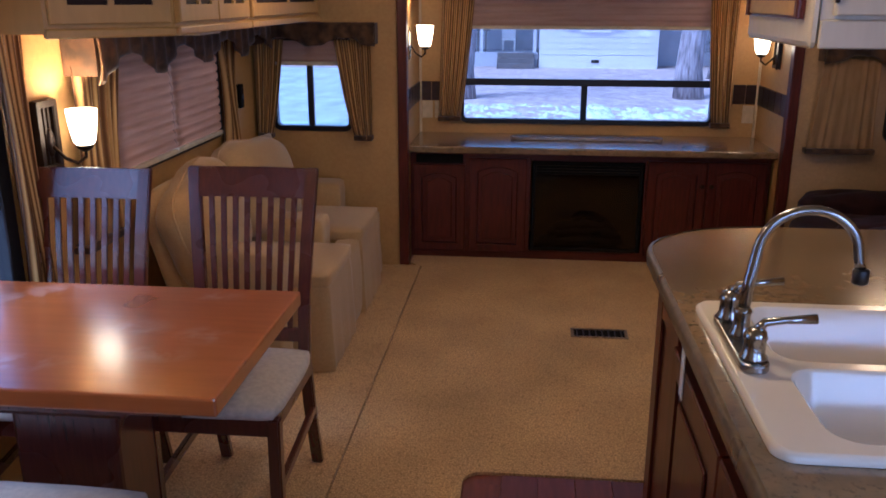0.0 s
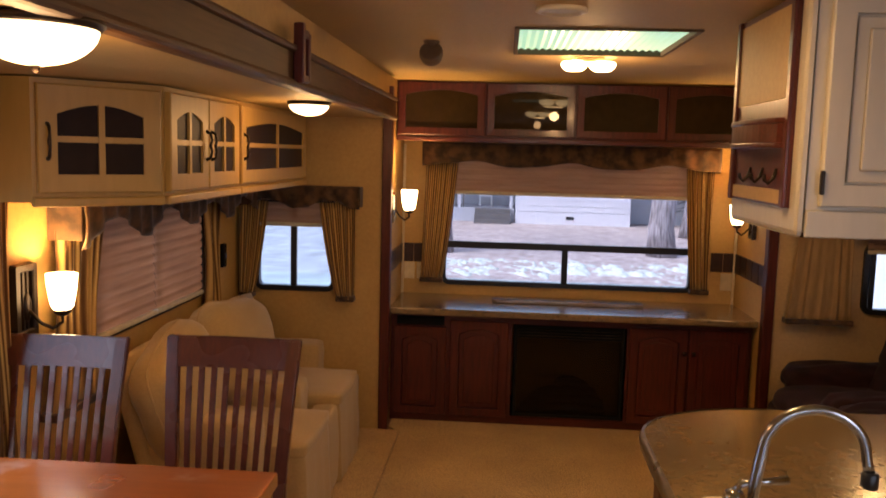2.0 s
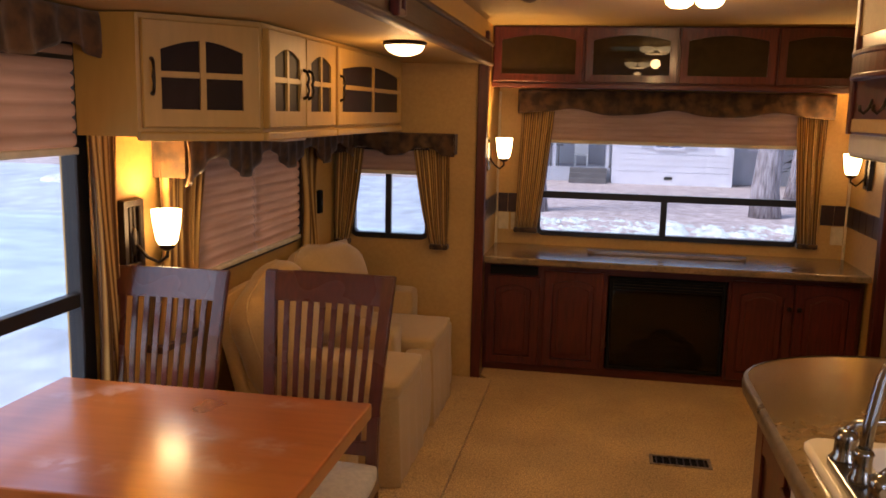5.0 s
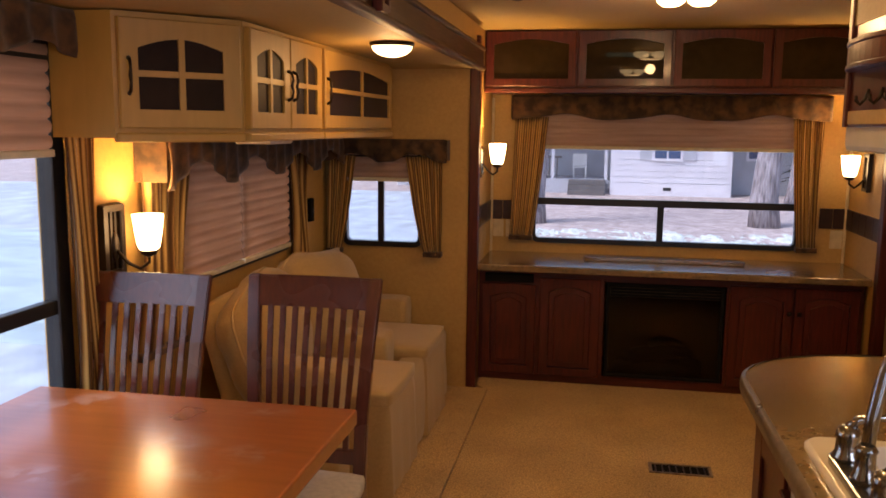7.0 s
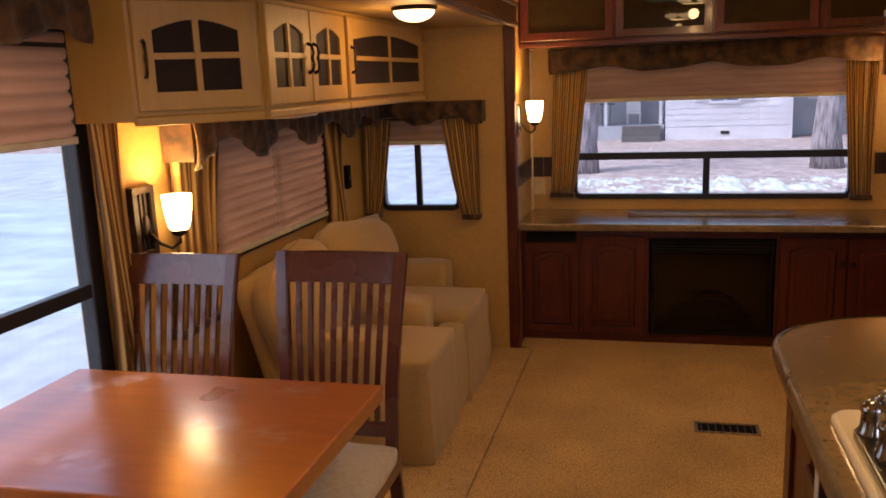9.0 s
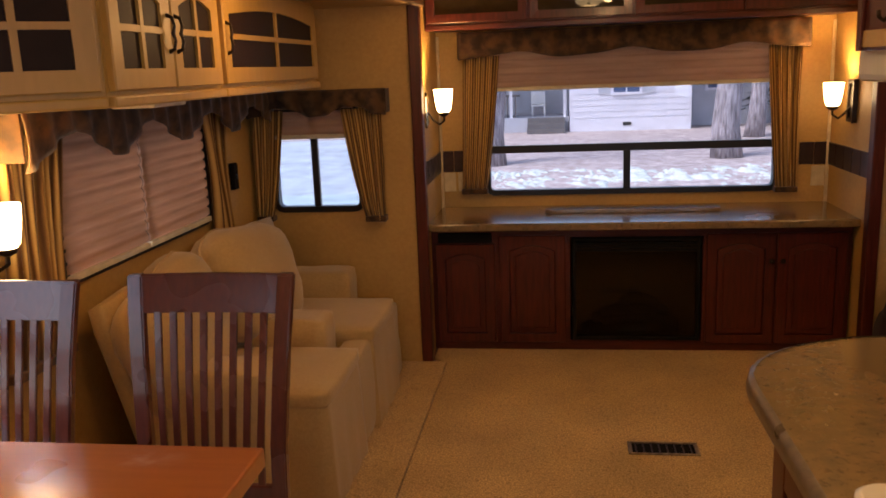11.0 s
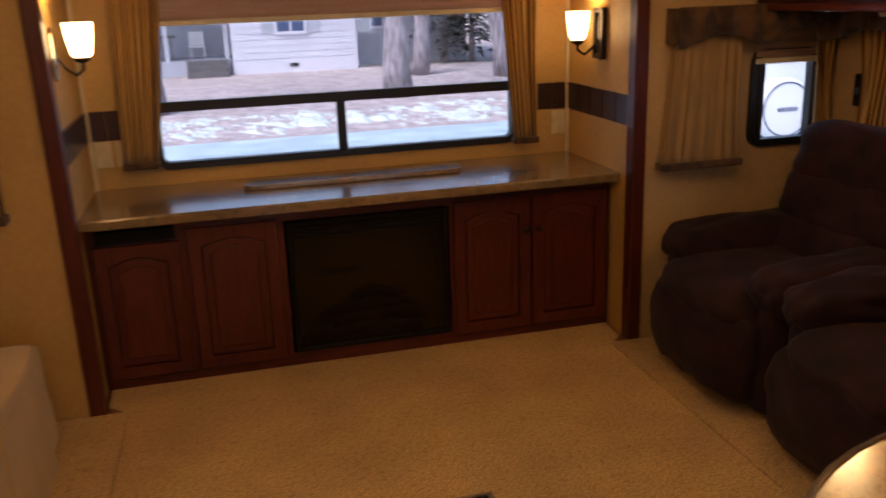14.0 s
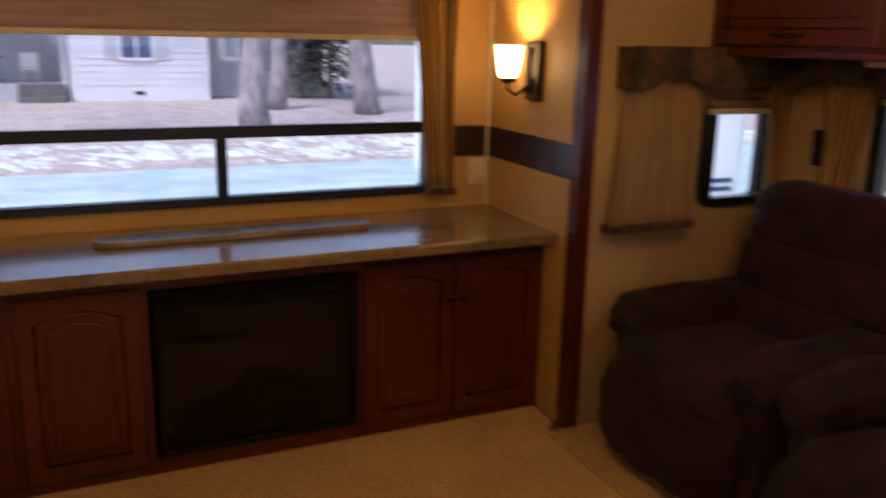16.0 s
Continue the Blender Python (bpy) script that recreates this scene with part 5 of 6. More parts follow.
# ---- kitchen overhead cabinet with message board ----
KX, KY0, KY1, KZ = 0.340, 2.24, 2.86, 1.475
kc = thing("kitchen_overhead_cabinet", "cream-white overhead kitchen cabinet with raised-panel door", "cabinet", (0.7, 2.5, KZ))
part("body", box(KX, 1.095, KY0, KY1, KZ + 0.012, 2.095), "kwhite", kc)
part("end_board", box(KX - 0.022, KX, KY0 - 0.006, KY1 + 0.006, KZ, 2.095, 0.016), "kwhite", kc)
part("bottom_rail", box(KX, 1.09, KY0 - 0.012, KY0, KZ, KZ + 0.07, 0.004), "kwhite", kc)
for k in range(2):
    d = cabinet_door(kc, up_wall(KX + 0.03 + k * 0.355, KY0, KZ + 0.08, 0), 0.345, 0.53, "kwhite", "panel", rise=0.0, border=0.055)
    part("hinge", box(KX + 0.026 + k * 0.355, KX + 0.036 + k * 0.355, KY0 - 0.026, KY0 - 0.012, KZ + 0.11, KZ + 0.17, 0.003), "bronze", d, "dark bronze hinge")
mb = thing("message_board", "cork message board with cherry frame, letter shelf and key hooks", "message board", (KX - 0.03, 2.5, 1.55))
BX = KX - 0.0225
part("backboard", box(BX - 0.010, BX, KY0 + 0.05, KY1 - 0.035, 1.545, 2.09, 0.002), "cherry", mb)
part("cork", box(BX - 0.013, BX - 0.009, KY0 + 0.08, KY1 - 0.065, 1.83, 2.07), "wall", mb, "tan cork panel")
part("frame_stile", box(BX - 0.020, BX - 0.009, KY0 + 0.05, KY0 + 0.08, 1.545, 2.09, 0.003), "cherry", mb)
part("frame_stile", box(BX - 0.020, BX - 0.009, KY1 - 0.065, KY1 - 0.035, 1.545, 2.09, 0.003), "cherry", mb)
for z in (1.70, 1.765):
    sh = [(BX - 0.010, KY0 + 0.055)] + [(BX - 0.010 - 0.055 * math.sin(math.pi * t / 12) ** 0.6, KY0 + 0.055 + (KY1 - KY0 - 0.095) * t / 12) for t in range(1, 12)] + [(BX - 0.010, KY1 - 0.04)]
    part("rail", prism(sh[::-1], z, z + 0.014, 0.003), "cherry_h", mb)
sh2 = [(x + 0.005, y) for x, y in sh]
part("pocket_front", prism(sh2[::-1], 1.713, 1.766), "cherry_h", mb)
for k in range(3):
    y = KY0 + 0.14 + k * 0.12
    part("key_hook", tube([(BX - 0.010, y, 1.645), (BX - 0.018, y, 1.62), (BX - 0.032, y, 1.605), (BX - 0.042, y, 1.615), (BX - 0.043, y, 1.628)], 0.005, 8), "bronze", mb, "dark bronze key hook")
part("lower_plate", box(BX - 0.0135, BX - 0.0095, KY0 + 0.08, KY1 - 0.065, 1.553, 1.59), "wall", mb)

# ---- lamps ----
def shade_lamp(x, y, z, wall, along, label, power, plate_w=0.05, plate_h=0.14, swing=0.10, metal="bronze"):
    """A wall lamp; wall: 'x-' or 'x+' the wall behind it; along: offset of the shade along y from the plate."""
    s = 1 if wall == "x-" else -1
    root = thing("wall_sconce", label, "wall lamp", (x, y, z), "wall sconces")
    plate = lathe([(0.0, 0), (plate_w, 0.0), (plate_w, 0.008), (plate_w * 0.8, 0.014), (plate_w * 0.3, 0.016)], 24)
    plate = moved(plate, Matrix.Translation((x, y, z)) @ Matrix.Rotation(radians(90 * s), 4, "Y") @ Matrix.Diagonal((plate_h / (2 * plate_w), 1, 1, 1)))
    part("backplate", plate, metal, root, "oval metal backplate")
    sx, sy = x + s * swing, y + along
    part("arm", tube([(x + s * 0.012, y, z - 0.01), (x + s * 0.045, y + along * 0.3, z - 0.055), (sx - s * 0.025, sy - along * 0.3, z - 0.075), (sx, sy, z - 0.055), (sx, sy, z - 0.03)], 0.006, 8), "bronze", root)
    part("cup", moved(lathe([(0.008, -0.035), (0.026, -0.025), (0.030, -0.012)], 18), Matrix.Translation((sx, sy, z))), "bronze", root)
    sh = part("glass_shade", moved(lathe([(0.026, -0.014), (0.036, 0.0), (0.042, 0.03), (0.047, 0.065), (0.051, 0.108), (0.048, 0.108), (0.044, 0.065), (0.039, 0.03), (0.032, 0.004)], 26, close=False), Matrix.Translation((sx, sy, z))), "bulb", root, "lit frosted white glass shade")
    lamp("sconce_light", (sx, sy, z + 0.055), power, 0.02)
    return root


shade_lamp(-1.095, 5.115, 1.328, "x-", -0.012, "brass wall sconce with oval plate and lit glass shade", 11.0, plate_w=0.058, plate_h=0.19, swing=0.10, metal="nickel")
shade_lamp(1.095, 5.265, 1.285, "x+", 0.06, "bronze wall sconce with a slim plate and lit frosted glass shade", 11.0, plate_w=0.02, plate_h=0.20, swing=0.085)
rp = thing("sconce_panel", "dark wooden back panel of the rear wall sconce", "panel", (1.095, 5.265, 1.2))
part("frame", ring(5.215, 5.315, 1.19, 1.41, 0.024, 0.006, 1.074, 1.0965, "x"), "bronze", rp)
part("slats", join(*[box(1.086, 1.0965, 5.243 + k * 0.020, 5.254 + k * 0.020, 1.215, 1.385) for k in range(3)]), "bronze", rp)
shade_lamp(LX + 0.004, 2.68, 1.122, "x-", 0.05, "bronze wall sconce with rectangular plate and lit glass shade", 9.5, plate_w=0.02, plate_h=0.10, swing=0.10)
fr = thing("sconce_panel", "dark carved wooden back panel behind the wall sconce", "panel", (LX, 2.68, 1.05))
part("frame", ring(2.600, 2.730, 1.02, 1.27, 0.028, 0.01, LX + 0.022, LX, "x"), "bronze", fr)
part("slats", join(*[box(LX + 0.001, LX + 0.010, 2.634 + k * 0.024, 2.647 + k * 0.024, 1.045, 1.245) for k in range(3)]), "bronze", fr)


def dome_light(x, y, z, r, drop, label, power, finial=False):
    root = thing("ceiling_light", label, "ceiling light", (x, y, z), "ceiling dome lights")
    part("ring", moved(lathe([(r * 0.9, 0), (r * 1.08, -0.003), (r * 1.10, -0.009), (r * 1.02, -0.017), (r * 0.95, -0.017)], 36), Matrix.Translation((x, y, z))), "bronze", root, "dark bronze ring")
    prof = [(r * math.cos(radians(a)), -0.013 - drop * math.sin(radians(a))) for a in range(0, 91, 10)]
    part("glass_bowl", moved(lathe(prof, 36, close=False), Matrix.Translation((x, y, z))), "bulb_dim", root, "lit frosted glass bowl")
    if finial:
        part("finial", moved(lathe([(0.0, -0.014), (0.005, -0.011), (0.008, -0.005), (0.006, 0.002)], 14), Matrix.Translation((x, y, z - drop - 0.011))), "bronze", root)
    lamp("dome_glow", (x, y, z - drop - 0.09), power, 0.06, (1.0, 0.56, 0.19))
    return root


dome_light(-1.148, 1.325, SLIDE_TOP, 0.095, 0.060, "large bronze-ringed ceiling dome light, lit", 2.8, True)
dome_light(-1.21, 3.40, SLIDE_TOP, 0.080, 0.045, "small bronze-ringed ceiling dome light, lit", 1.7)
dome_light(1.25, 3.75, SLIDE_TOP, 0.080, 0.045, "small bronze-ringed ceiling dome light, lit", 3.0)
for fx, fy, label in ((-0.07, 3.885, "twin ceiling fixture with two lit glass shades near the rear cabinets"), (-0.13, 2.00, "twin ceiling fixture with two lit glass shades over the kitchen")):
    dl = thing("twin_ceiling_light", label, "ceiling light", (fx, fy, TOP), "twin ceiling lights")
    part("base", box(fx - 0.07, fx + 0.07, fy - 0.04, fy + 0.04, TOP - 0.022, TOP - 0.001, 0.006), "plate", dl)
    for x in (fx - 0.062, fx + 0.062):
        part("shade", moved(lathe([(0.0, -0.062), (0.035, -0.058), (0.056, -0.042), (0.060, -0.026), (0.050, -0.018)], 26), Matrix.Translation((x, fy, TOP))), "bulb", dl, "lit ribbed glass shade")
    down = new("ceiling_downlight", bpy.data.lights.new("ceiling_downlight", "AREA"))
    down.data.shape, down.data.size, down.data.energy, down.data.color = "DISK", 0.16, 1.0 if fy > 3 else 1.7, (1.0, 0.60, 0.22)
    down.matrix_world = look((fx, fy, TOP - 0.07), (fx, fy + 0.001, 0))
    lamp("ceiling_glow", (fx, fy, TOP - 0.14), 3.2 if fy > 3 else 0.7, 0.035, (1.0, 0.58, 0.22))

# ---- ceiling fittings ----
rv = thing("roof_vent", "green-tinted translucent roof vent with ribbed panel", "roof vent", (-0.08, 3.4, TOP))
part("frame", join(box(SKY[0] - 0.014, SKY[1] + 0.014, SKY[2] - 0.014, SKY[2] + 0.004, TOP - 0.008, TOP + 0.03, 0.003), box(SKY[0] - 0.014, SKY[1] + 0.014, SKY[3] - 0.004, SKY[3] + 0.014, TOP - 0.008, TOP + 0.03, 0.003),
                   box(SKY[0] - 0.014, SKY[0] + 0.004, SKY[2] + 0.004, SKY[3] - 0.004, TOP - 0.0075, TOP + 0.03, 0.003), box(SKY[1] - 0.004, SKY[1] + 0.014, SKY[2] + 0.004, SKY[3] - 0.004, TOP - 0.0075, TOP + 0.03, 0.003)), "speaker", rv, "thin brown rim")
# the panel emits pale green itself, in place of daylight from above
pb = bmesh.new()
prev = None
for i in range(41):
    x = SKY[0] + 0.005 + (SKY[1] - SKY[0] - 0.01) * i / 40
    z = TOP + 0.012 + (0.008 if i % 2 else 0.0)
    cur = [pb.verts.new((x, SKY[2] + 0.005, z)), pb.verts.new((x, SKY[3] - 0.005, z))]
    if prev:
        pb.faces.new((prev[0], cur[0], cur[1], prev[1]))
    prev = cur
part("ribbed_panel", pb, "skylight", rv, "pale green ribbed panel, its own glow standing for daylight")
sp = thing("ceiling_speaker", "small round brown swivel speaker on the ceiling", "speaker", (-0.725, 3.40, TOP))
part("mount", moved(lathe([(0.030, 0), (0.034, -0.006), (0.022, -0.016), (0.016, -0.028)], 20), Matrix.Translation((-0.725, 3.40, TOP))), "speaker", sp)
aim = Matrix.Translation((-0.725, 3.40, TOP - 0.055)) @ Matrix.Rotation(radians(62), 4, "X")
part("housing", moved(lathe([(0.0, -0.040), (0.026, -0.036), (0.042, -0.016), (0.047, 0.006), (0.046, 0.022), (0.040, 0.030)], 26), aim), "speaker", sp)
part("grille", moved(lathe([(0.0, 0.028), (0.024, 0.030), (0.038, 0.027), (0.040, 0.024)], 24), aim), "vent", sp, "dark mesh grille")
hk = thing("hanging_loop", "dark wooden slide-out locking bar hanging on the beam", "locking bar", (-1.05, 2.62, 1.88))
part("loop", join(box(-1.062, -1.030, 2.570, 2.597, 1.862, 2.040, 0.004), box(-1.062, -1.035, 2.665, 2.690, 1.872, 2.020, 0.004), box(-1.062, -1.035, 2.597, 2.665, 2.002, 2.026, 0.004), box(-1.062, -1.035, 2.597, 2.665, 1.866, 1.890, 0.004)), "cherry", hk)

# ---- floor vent ----
fv = thing("floor_vent", "brown metal floor register set in the carpet", "floor vent", (0.01, 3.92, 0))
fm = Matrix.Translation((0.01, 3.918, 0.0))
part("frame", moved(join(box(-0.14, 0.14, -0.058, -0.046, 0.0005, 0.007, 0.002), box(-0.14, 0.14, 0.046, 0.058, 0.0005, 0.007, 0.002), box(-0.14, -0.124, -0.046, 0.046, 0.0005, 0.007, 0.002), box(0.124, 0.14, -0.046, 0.046, 0.0005, 0.007, 0.002)), fm), "vent_rim", fv, "worn pale rim")
# a flat black sheet paints the shade down in the duct
part("well", moved(box(-0.124, 0.124, -0.046, 0.046, 0.0003, 0.0012), fm), "firebox", fv)
for k in range(8):
    x = -0.108 + k * 0.031
    part("louvre", moved(box(x - 0.003, x + 0.003, -0.044, 0.044, 0.0013, 0.005), fm), "vent", fv)

# ---- outdoors ----
GZ = -1.0
fixed("ground", box(-160, 160, -160, 160, GZ - 0.3, GZ), "ground", "pale frozen winter lawn with patches of old snow", "ground")
gm = bmesh.new()
bmesh.ops.create_grid(gm, x_segments=460, y_segments=64, size=1)
for v in gm.verts:
    x, y = 6.8 + v.co.x * 10.3, 20.0 + v.co.y * 2.3
    fade = 1 - abs(v.co.y) ** 3
    clump = 0.7 * noise.noise(Vector((x * 1.3, y * 1.0, 0))) + 1.0 * noise.noise(Vector((x * 4.5 + y * 2, y * 2.2, 3))) + 0.7 * noise.noise(Vector((x * 10, y * 5, 5)))
    v.co = (x, y, GZ - 0.055 + min(0.17, 0.17 * fade * (0.29 + 0.62 * clump)))
tagged(part("snow_bank", gm, "snow", None, smooth=True), "ridge of old clumpy snow along the road", "snow", kind="stuff")
fixed("road", box(-160, 160, 8.5, 17.8, GZ, GZ + 0.012), "road", "wet grey road with frozen slush", "road")
fixed("road_side", box(-60, -3.4, -40, 8.49, GZ, GZ + 0.010), "icy_lot", "icy pale parking lot beside the trailer", "road")
fixed("road_far", box(-90, -3.7, 17.81, 32.0, GZ, GZ + 0.011), "icy_lot", "icy pale parking lot across the road", "road")
hs = thing("house", "white clapboard bungalow with grey wing and shingled roof", "house", (0, 34, GZ))
part("wall", box(0.0, 4.4, 33.0, 40, GZ, GZ + 3.4), "siding", hs)
for k in range(13):
    part("board", box(-0.02, 4.42, 32.955, 32.998, GZ + 0.50 + k * 0.22, GZ + 0.705 + k * 0.22), "siding", hs)
part("foundation", box(-0.02, 4.42, 32.93, 32.998, GZ, GZ + 0.48), "siding", hs)
part("foundation_vent", box(1.95, 2.25, 32.90, 32.94, GZ + 0.2, GZ + 0.32), "black", hs)
part("wing", box(4.4, 9.0, 34.5, 40, GZ, GZ + 3.2), "siding_grey", hs)
part("porch_wall", box(-9.0, 0.0, 35.5, 40, GZ, GZ + 3.2), "siding_grey", hs)
part("porch_deck", box(-6.5, -0.05, 33.4, 35.5, GZ, GZ + 0.55), "siding_grey", hs)
part("porch_steps", join(*[box(-1.6, -0.2, 32.4 + k * 0.33, 33.4, GZ + k * 0.18, GZ + 0.18 + k * 0.18) for k in range(3)]), "roof", hs)
for k in range(4):
    part("porch_post", box(-6.4 + k * 2.05, -6.28 + k * 2.05, 33.5, 33.62, GZ + 0.55, GZ + 3.2), "siding", hs)
part("porch_rail", join(box(-6.4, -1.9, 33.52, 33.6, GZ + 1.35, GZ + 1.43), *[box(-6.3 + k * 0.3, -6.25 + k * 0.3, 33.53, 33.58, GZ + 0.55, GZ + 1.35) for k in range(15)]), "roof", hs)
part("roof", prism([(-10, 32.2), (10.2, 32.2), (10.2, 41), (-10, 41)], GZ + 3.4, GZ + 3.75), "roof", hs)
for x, yy in ((2.07, 32.96), (5.7, 34.5), (-3.2, 35.5)):
    w = part("window", box(x - 0.5, x + 0.5, yy - 0.05, yy - 0.02, GZ + 1.42, GZ + 2.62), "bluegrey", hs, "dark house window")
    part("frame", join(box(x - 0.56, x - 0.47, yy - 0.09, yy - 0.04, GZ + 1.37, GZ + 2.67), box(x + 0.47, x + 0.56, yy - 0.09, yy - 0.04, GZ + 1.37, GZ + 2.67), box(x - 0.03, x + 0.03, yy - 0.09, yy - 0.04, GZ + 1.37, GZ + 2.67), box(x - 0.56, x + 0.56, yy - 0.088, yy - 0.04, GZ + 1.32, GZ + 1.42)), "siding", w)
for x in (1.27, 2.87):
    part("shutter", box(x - 0.22, x + 0.22, 32.90, 32.95, GZ + 1.37, GZ + 2.67), "siding_grey", hs)
pc = thing("porch_chair", "white plastic chair on the porch", "chair", (-1.2, 34.3, GZ + 0.55))
part("seat", box(-1.5, -0.95, 34.1, 34.6, GZ + 0.95, GZ + 1.0, 0.01), "paper", pc)
part("back", box(-1.5, -0.95, 34.58, 34.63, GZ + 1.0, GZ + 1.5, 0.01), "paper", pc)
for lx in (-1.47, -1.0):
    for ly in (34.12, 34.56):
        part("leg", box(lx, lx + 0.05, ly, ly + 0.05, GZ + 0.55, GZ + 0.95), "paper", pc)


def tree(x, y, r, label):
    root = thing("tree", label, "tree", (x, y, GZ), "bare trees")
    rng = random.Random(int(x * 10 + 500))
    pts = [(x + 0.12 * math.sin(k * 0.9 + x), y + 0.1 * math.sin(k * 0.7), GZ - 0.02 + k * 0.8) for k in range(9)]
    rad = [r * (1.28, 1.08, 1.0, 0.95, 0.9, 0.85, 0.75, 0.55, 0.35)[k] for k in range(9)]
    part("trunk", tube(pts, rad, 16), "bark", root, smooth=True)
    limbs = []
    for k in range(9):
        a, z = rng.uniform(0, 6.3), rng.uniform(3.5, 6.0)
        ln = rng.uniform(1.5, 3.2)
        q = [(x + math.cos(a) * ln * t, y + math.sin(a) * ln * t, GZ + z + ln * 0.8 * t ** 0.8) for t in (0, 0.25, 0.5, 0.75, 1)]
        limbs.append(tube(q, [r * 0.35, r * 0.27, r * 0.2, r * 0.12, r * 0.05], 8))
        for _ in range(3):
            b = a + rng.uniform(-1, 1)
            s0 = q[rng.choice((1, 2, 3))]
            limbs.append(tube([s0, (s0[0] + math.cos(b) * 0.6, s0[1] + math.sin(b) * 0.6, s0[2] + 0.6), (s0[0] + math.cos(b) * 1.1, s0[1] + math.sin(b) * 1.1, s0[2] + 1.3)], [r * 0.12, r * 0.08, r * 0.03], 6))
    part("limbs", join(*limbs), "bark", root)


tree(3.98, 23.3, 0.33, "large bare grey-barked tree on the lawn")
tree(5.85, 29.0, 0.26, "slim bare grey tree near the house")
tree(-2.08, 22.7, 0.33, "large bare grey-barked tree on the lawn")
tree(8.0, 27.0, 0.34, "bare grey tree beyond the house")
tree(14.5, 32.0, 0.3, "bare grey tree beyond the house")
M["needle"] = material("dark_needles", (0.05, 0.06, 0.05), 0.9, color2=(0.03, 0.04, 0.035), scale=5)


def conifer(x, y, h, label):
    root = thing("conifer", label, "tree", (x, y, GZ), "dark conifers")
    rng = random.Random(int(x * 7 + 300))
    part("trunk", tube([(x, y, GZ - 0.02), (x, y, GZ + h)], [0.14, 0.03], 8), "bark", root)
    bm = bmesh.new()
    for k in range(900):
        t = rng.random() ** 0.8
        a, r = rng.uniform(0, 6.3), (1 - t) * h * 0.28 * rng.uniform(0.5, 1.05)
        c = Vector((x + r * math.cos(a), y + r * math.sin(a), GZ + 0.3 + t * (h - 0.3)))
        u = Vector((math.cos(a), math.sin(a), rng.uniform(-0.6, 0.1))) * rng.uniform(0.2, 0.42)
        w = Vector((-math.sin(a), math.cos(a), rng.uniform(-0.3, 0.3))) * rng.uniform(0.07, 0.14)
        bm.faces.new([bm.verts.new(c - u * 0.3 - w), bm.verts.new(c - u * 0.3 + w), bm.verts.new(c + u)])
    part("crown", bm, "needle", root)


conifer(7.9, 33.6, 5.5, "dark conifer beside the house")
conifer(8.9, 33.4, 4.8, "dark conifer beside the house")

nt = thing("travel_trailer", "white travel trailer with blue-grey stripes parked alongside", "trailer", (7.2, 5.5, GZ))
part("body", moved(box(-1.2, 1.2, -4.6, 3.4, 0.45, 3.3, 0.22, 4), Matrix.Translation((7.2, 5.5, GZ))), "trailer", nt)
for z, h in ((1.18, 0.13), (1.10, 0.030), (1.01, 0.05)):
    part("stripe", box(5.985, 5.999, 1.3, 8.5, GZ + z, GZ + z + h), "bluegrey", nt)
part("side_window", box(5.972, 5.999, 6.56, 7.40, GZ + 1.70, GZ + 2.30, 0.012), "bluegrey", nt, "dark side window")
part("awning_arm", tube([(5.95, 6.42, GZ + 0.7), (5.94, 6.36, GZ + 1.6), (5.95, 6.30, GZ + 3.0)], 0.035, 10), "trailer", nt)
part("lower_window", box(5.972, 5.999, 4.2, 5.4, GZ + 1.75, GZ + 2.35, 0.008), "bluegrey", nt, "dark side window")
for k in range(4):
    o = 7.86 - k * 0.245
    slant = Matrix.Translation((5.99, o, GZ + 1.375)) @ Matrix.Rotation(radians(20), 4, "X")
    part("lettering", moved(join(box(-0.008, 0.008, 0.050, 0.090, -0.058, 0.058), box(-0.008, 0.008, -0.080, -0.040, -0.058, 0.058), box(-0.0075, 0.0075, -0.040, 0.050, -0.010, 0.022)), slant), "bluegrey", nt, "blue-grey brand mark drawn as bars")
for y in (4.6, 5.5):
    part("wheel", moved(lathe([(0.2, 0), (0.36, 0.02), (0.38, 0.1), (0.36, 0.22), (0.2, 0.24)], 24), Matrix.Translation((5.95, y, GZ + 0.38)) @ Matrix.Rotation(radians(90), 4, "Y")), "black", nt)
cp = thing("parked_camper", "white camper with dark end window parked behind the lot", "camper", (5.6, 11.0, GZ))
part("body", box(4.2, 6.7, 9.85, 14.0, GZ + 0.40, GZ + 3.1, 0.16, 3), "trailer", cp)
part("end_window", box(4.5, 6.4, 9.835, 9.86, GZ + 1.66, GZ + 2.3, 0.01), "bluegrey", cp, "dark blue end window")
for z in (0.74, 0.84):
    part("stripe", box(4.4, 6.5, 9.838, 9.856, GZ + z, GZ + z + 0.05), "bluegrey", cp)
for x in (4.45, 6.25):
    part("wheel", moved(lathe([(0.2, 0), (0.34, 0.02), (0.36, 0.1), (0.34, 0.2), (0.2, 0.22)], 22), Matrix.Translation((x - 0.1, 11.8, GZ + 0.36)) @ Matrix.Rotation(radians(90), 4, "Y")), "black", cp)
sw = thing("spare_wheel", "white covered spare wheel on the camper's end", "spare wheel", (5.30, 9.85, 0.17))
face = Matrix.Translation((5.30, 9.82, 0.17)) @ Matrix.Rotation(radians(88), 4, "X")
part("cover", moved(lathe([(0.0, 0), (0.30, 0.0), (0.335, 0.04), (0.335, 0.16), (0.31, 0.20), (0.27, 0.205), (0.0, 0.215)], 36), face), "trailer", sw)
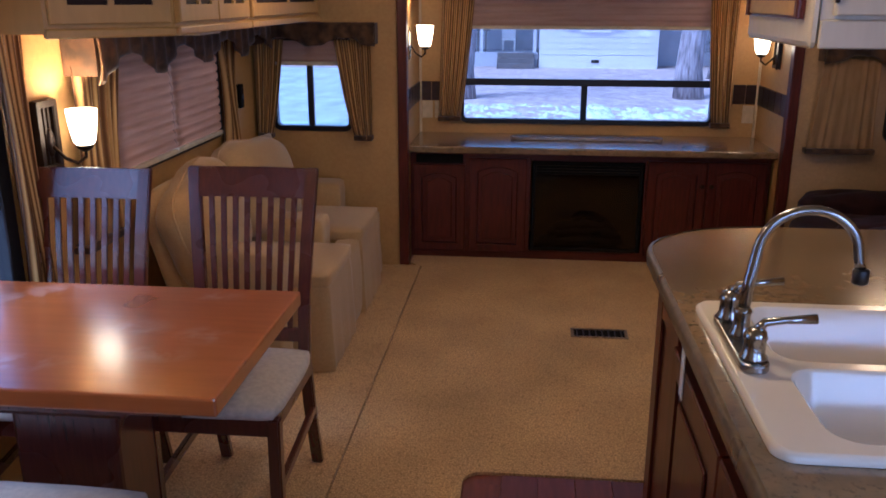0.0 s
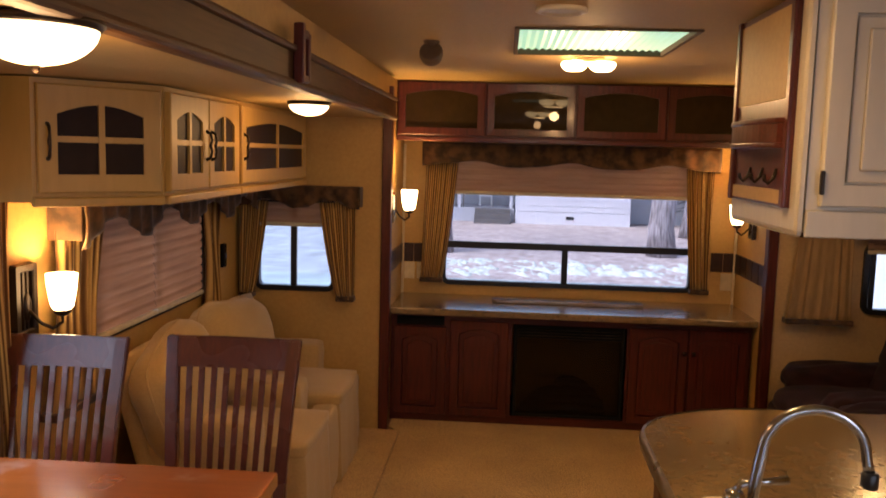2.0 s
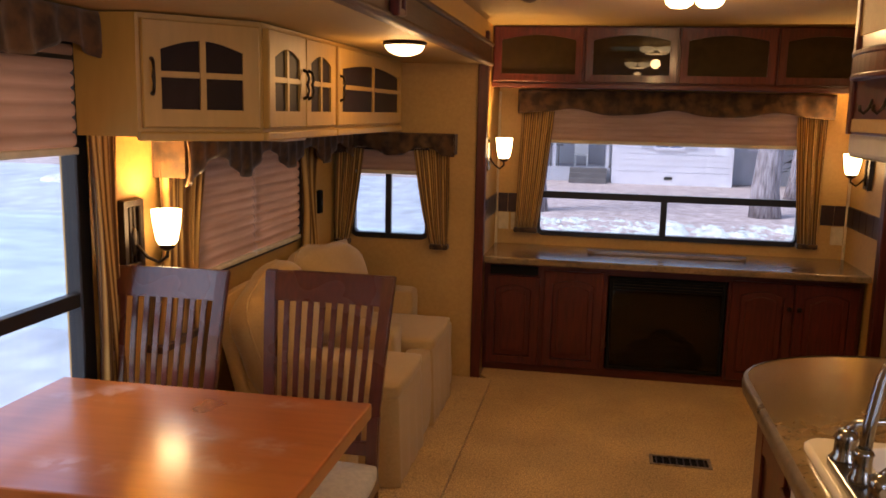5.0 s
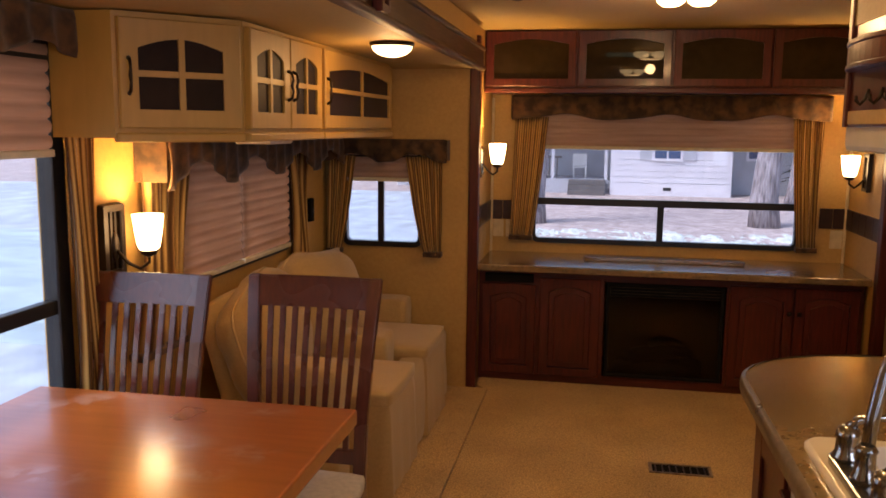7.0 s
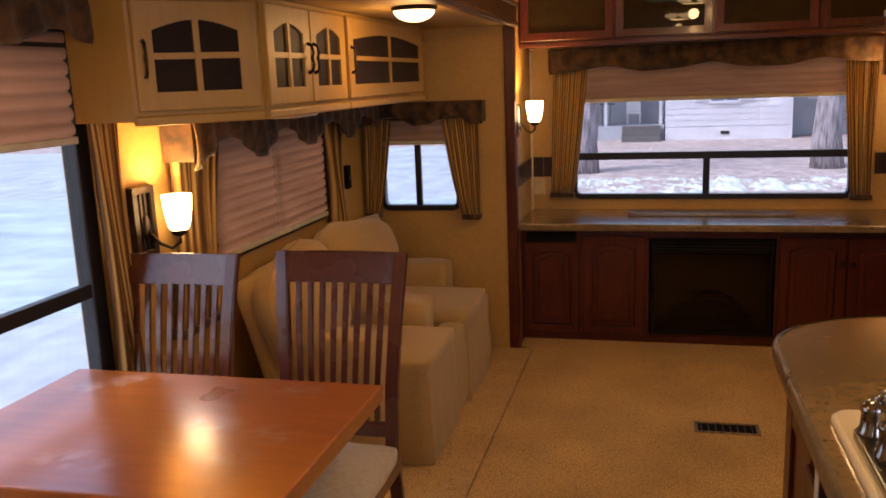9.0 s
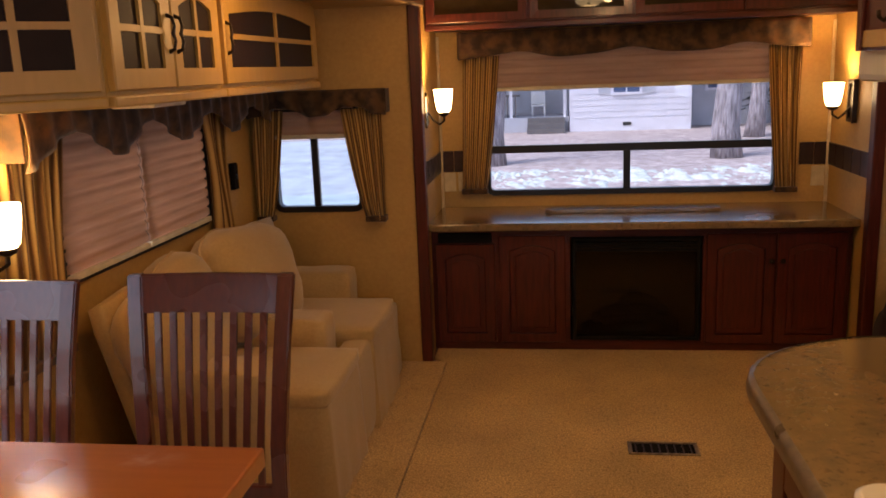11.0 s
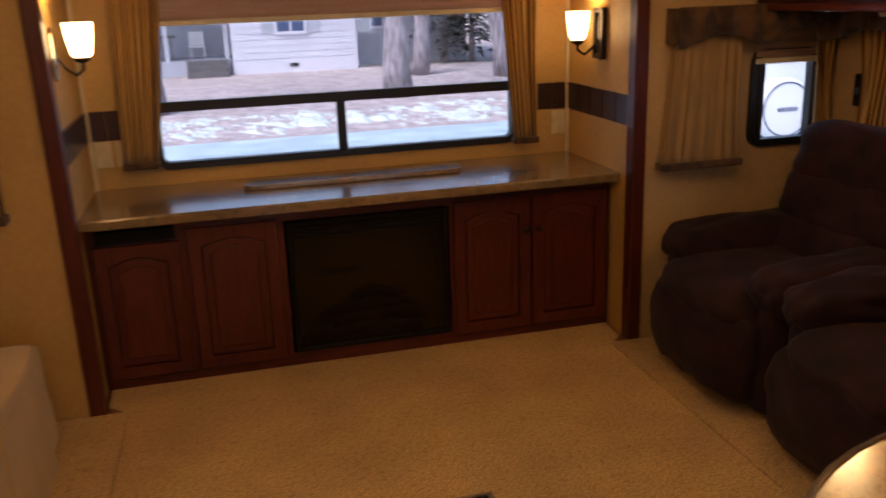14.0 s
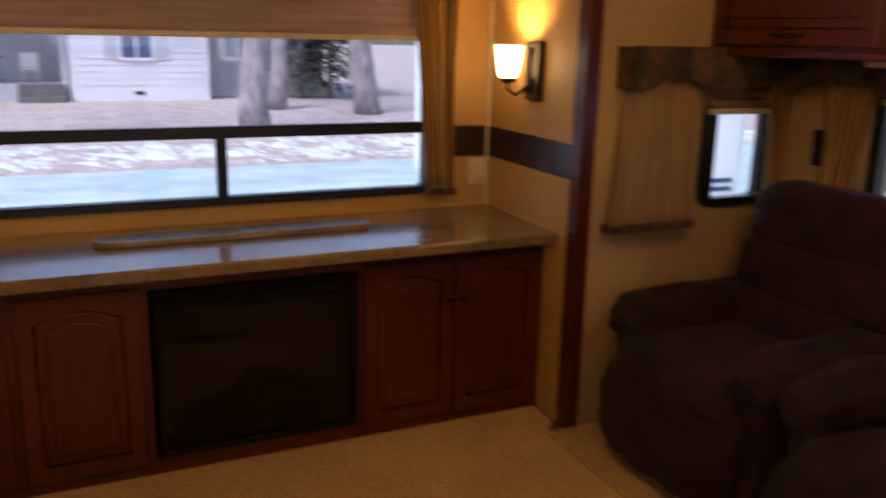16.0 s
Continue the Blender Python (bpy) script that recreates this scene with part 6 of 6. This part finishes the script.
part("rim_line", moved(lathe([(0.278, 0.200), (0.293, 0.200), (0.293, 0.212), (0.278, 0.212), (0.278, 0.200)], 40, close=False), face), "bluegrey", sw, "thin dark ring on the cover")
for k in range(5):
    part("lettering", moved(box(-0.115 + k * 0.050, -0.080 + k * 0.050, -0.022, 0.022, 0.212, 0.218), face), "bluegrey", sw, "small dark brand mark drawn as bars")
part("bracket", box(5.22, 5.38, 9.80, 9.856, 0.05, 0.30), "black", sw)
ps = thing("safety_post", "yellow painted safety post beside the lot", "bollard", (-19.1, 27.2, GZ))
part("post", moved(lathe([(0.13, 0), (0.13, 1.1), (0.09, 1.2), (0.0, 1.22)], 16), Matrix.Translation((-19.1, 27.2, GZ))), "yellow", ps)
sm = bmesh.new()
bmesh.ops.create_icosphere(sm, subdivisions=4, radius=1)
for v in sm.verts:
    v.co = Vector((-17.0 + v.co.x * 1.9, 25.4 + v.co.y * 0.9, GZ - 0.05 + max(0, v.co.z) * 0.34)) + 0.12 * noise.noise_vector(v.co * 3)
tagged(part("snow_mound", sm, "snow", None, smooth=True), "small mound of dirty ploughed snow", "snow mound")

# ---- small fittings ----
for side, x, y, z in (("left", LX, 4.60, 1.0), ("right", RX, 4.70, 0.99)):
    s = 1 if side == "left" else -1
    box_x = sorted((x + s * 0.001, x + s * 0.028))
    wl = thing("slide_latch", "black slide-out latch cover on the wall", "latch", (x, y, z), "latch covers")
    part("cover", box(*box_x, y - 0.028, y + 0.028, z, z + 0.13, 0.006), "firebox", wl)
    part("button", box(*sorted((x + s * 0.027, x + s * 0.034)), y - 0.010, y + 0.010, z + 0.05, z + 0.075, 0.002), "black", wl)
cv = thing("ceiling_vent", "round cream ceiling air vent", "ceiling vent", (-0.27, 2.62, TOP))
part("rim", moved(lathe([(0.052, 0), (0.075, -0.002), (0.078, -0.012), (0.060, -0.018), (0.052, -0.010)], 30), Matrix.Translation((-0.27, 2.62, TOP))), "plate", cv)
part("louvre_disc", moved(lathe([(0.0, -0.006), (0.02, -0.010), (0.05, -0.007), (0.052, -0.001)], 26), Matrix.Translation((-0.27, 2.62, TOP))), "speaker", cv)
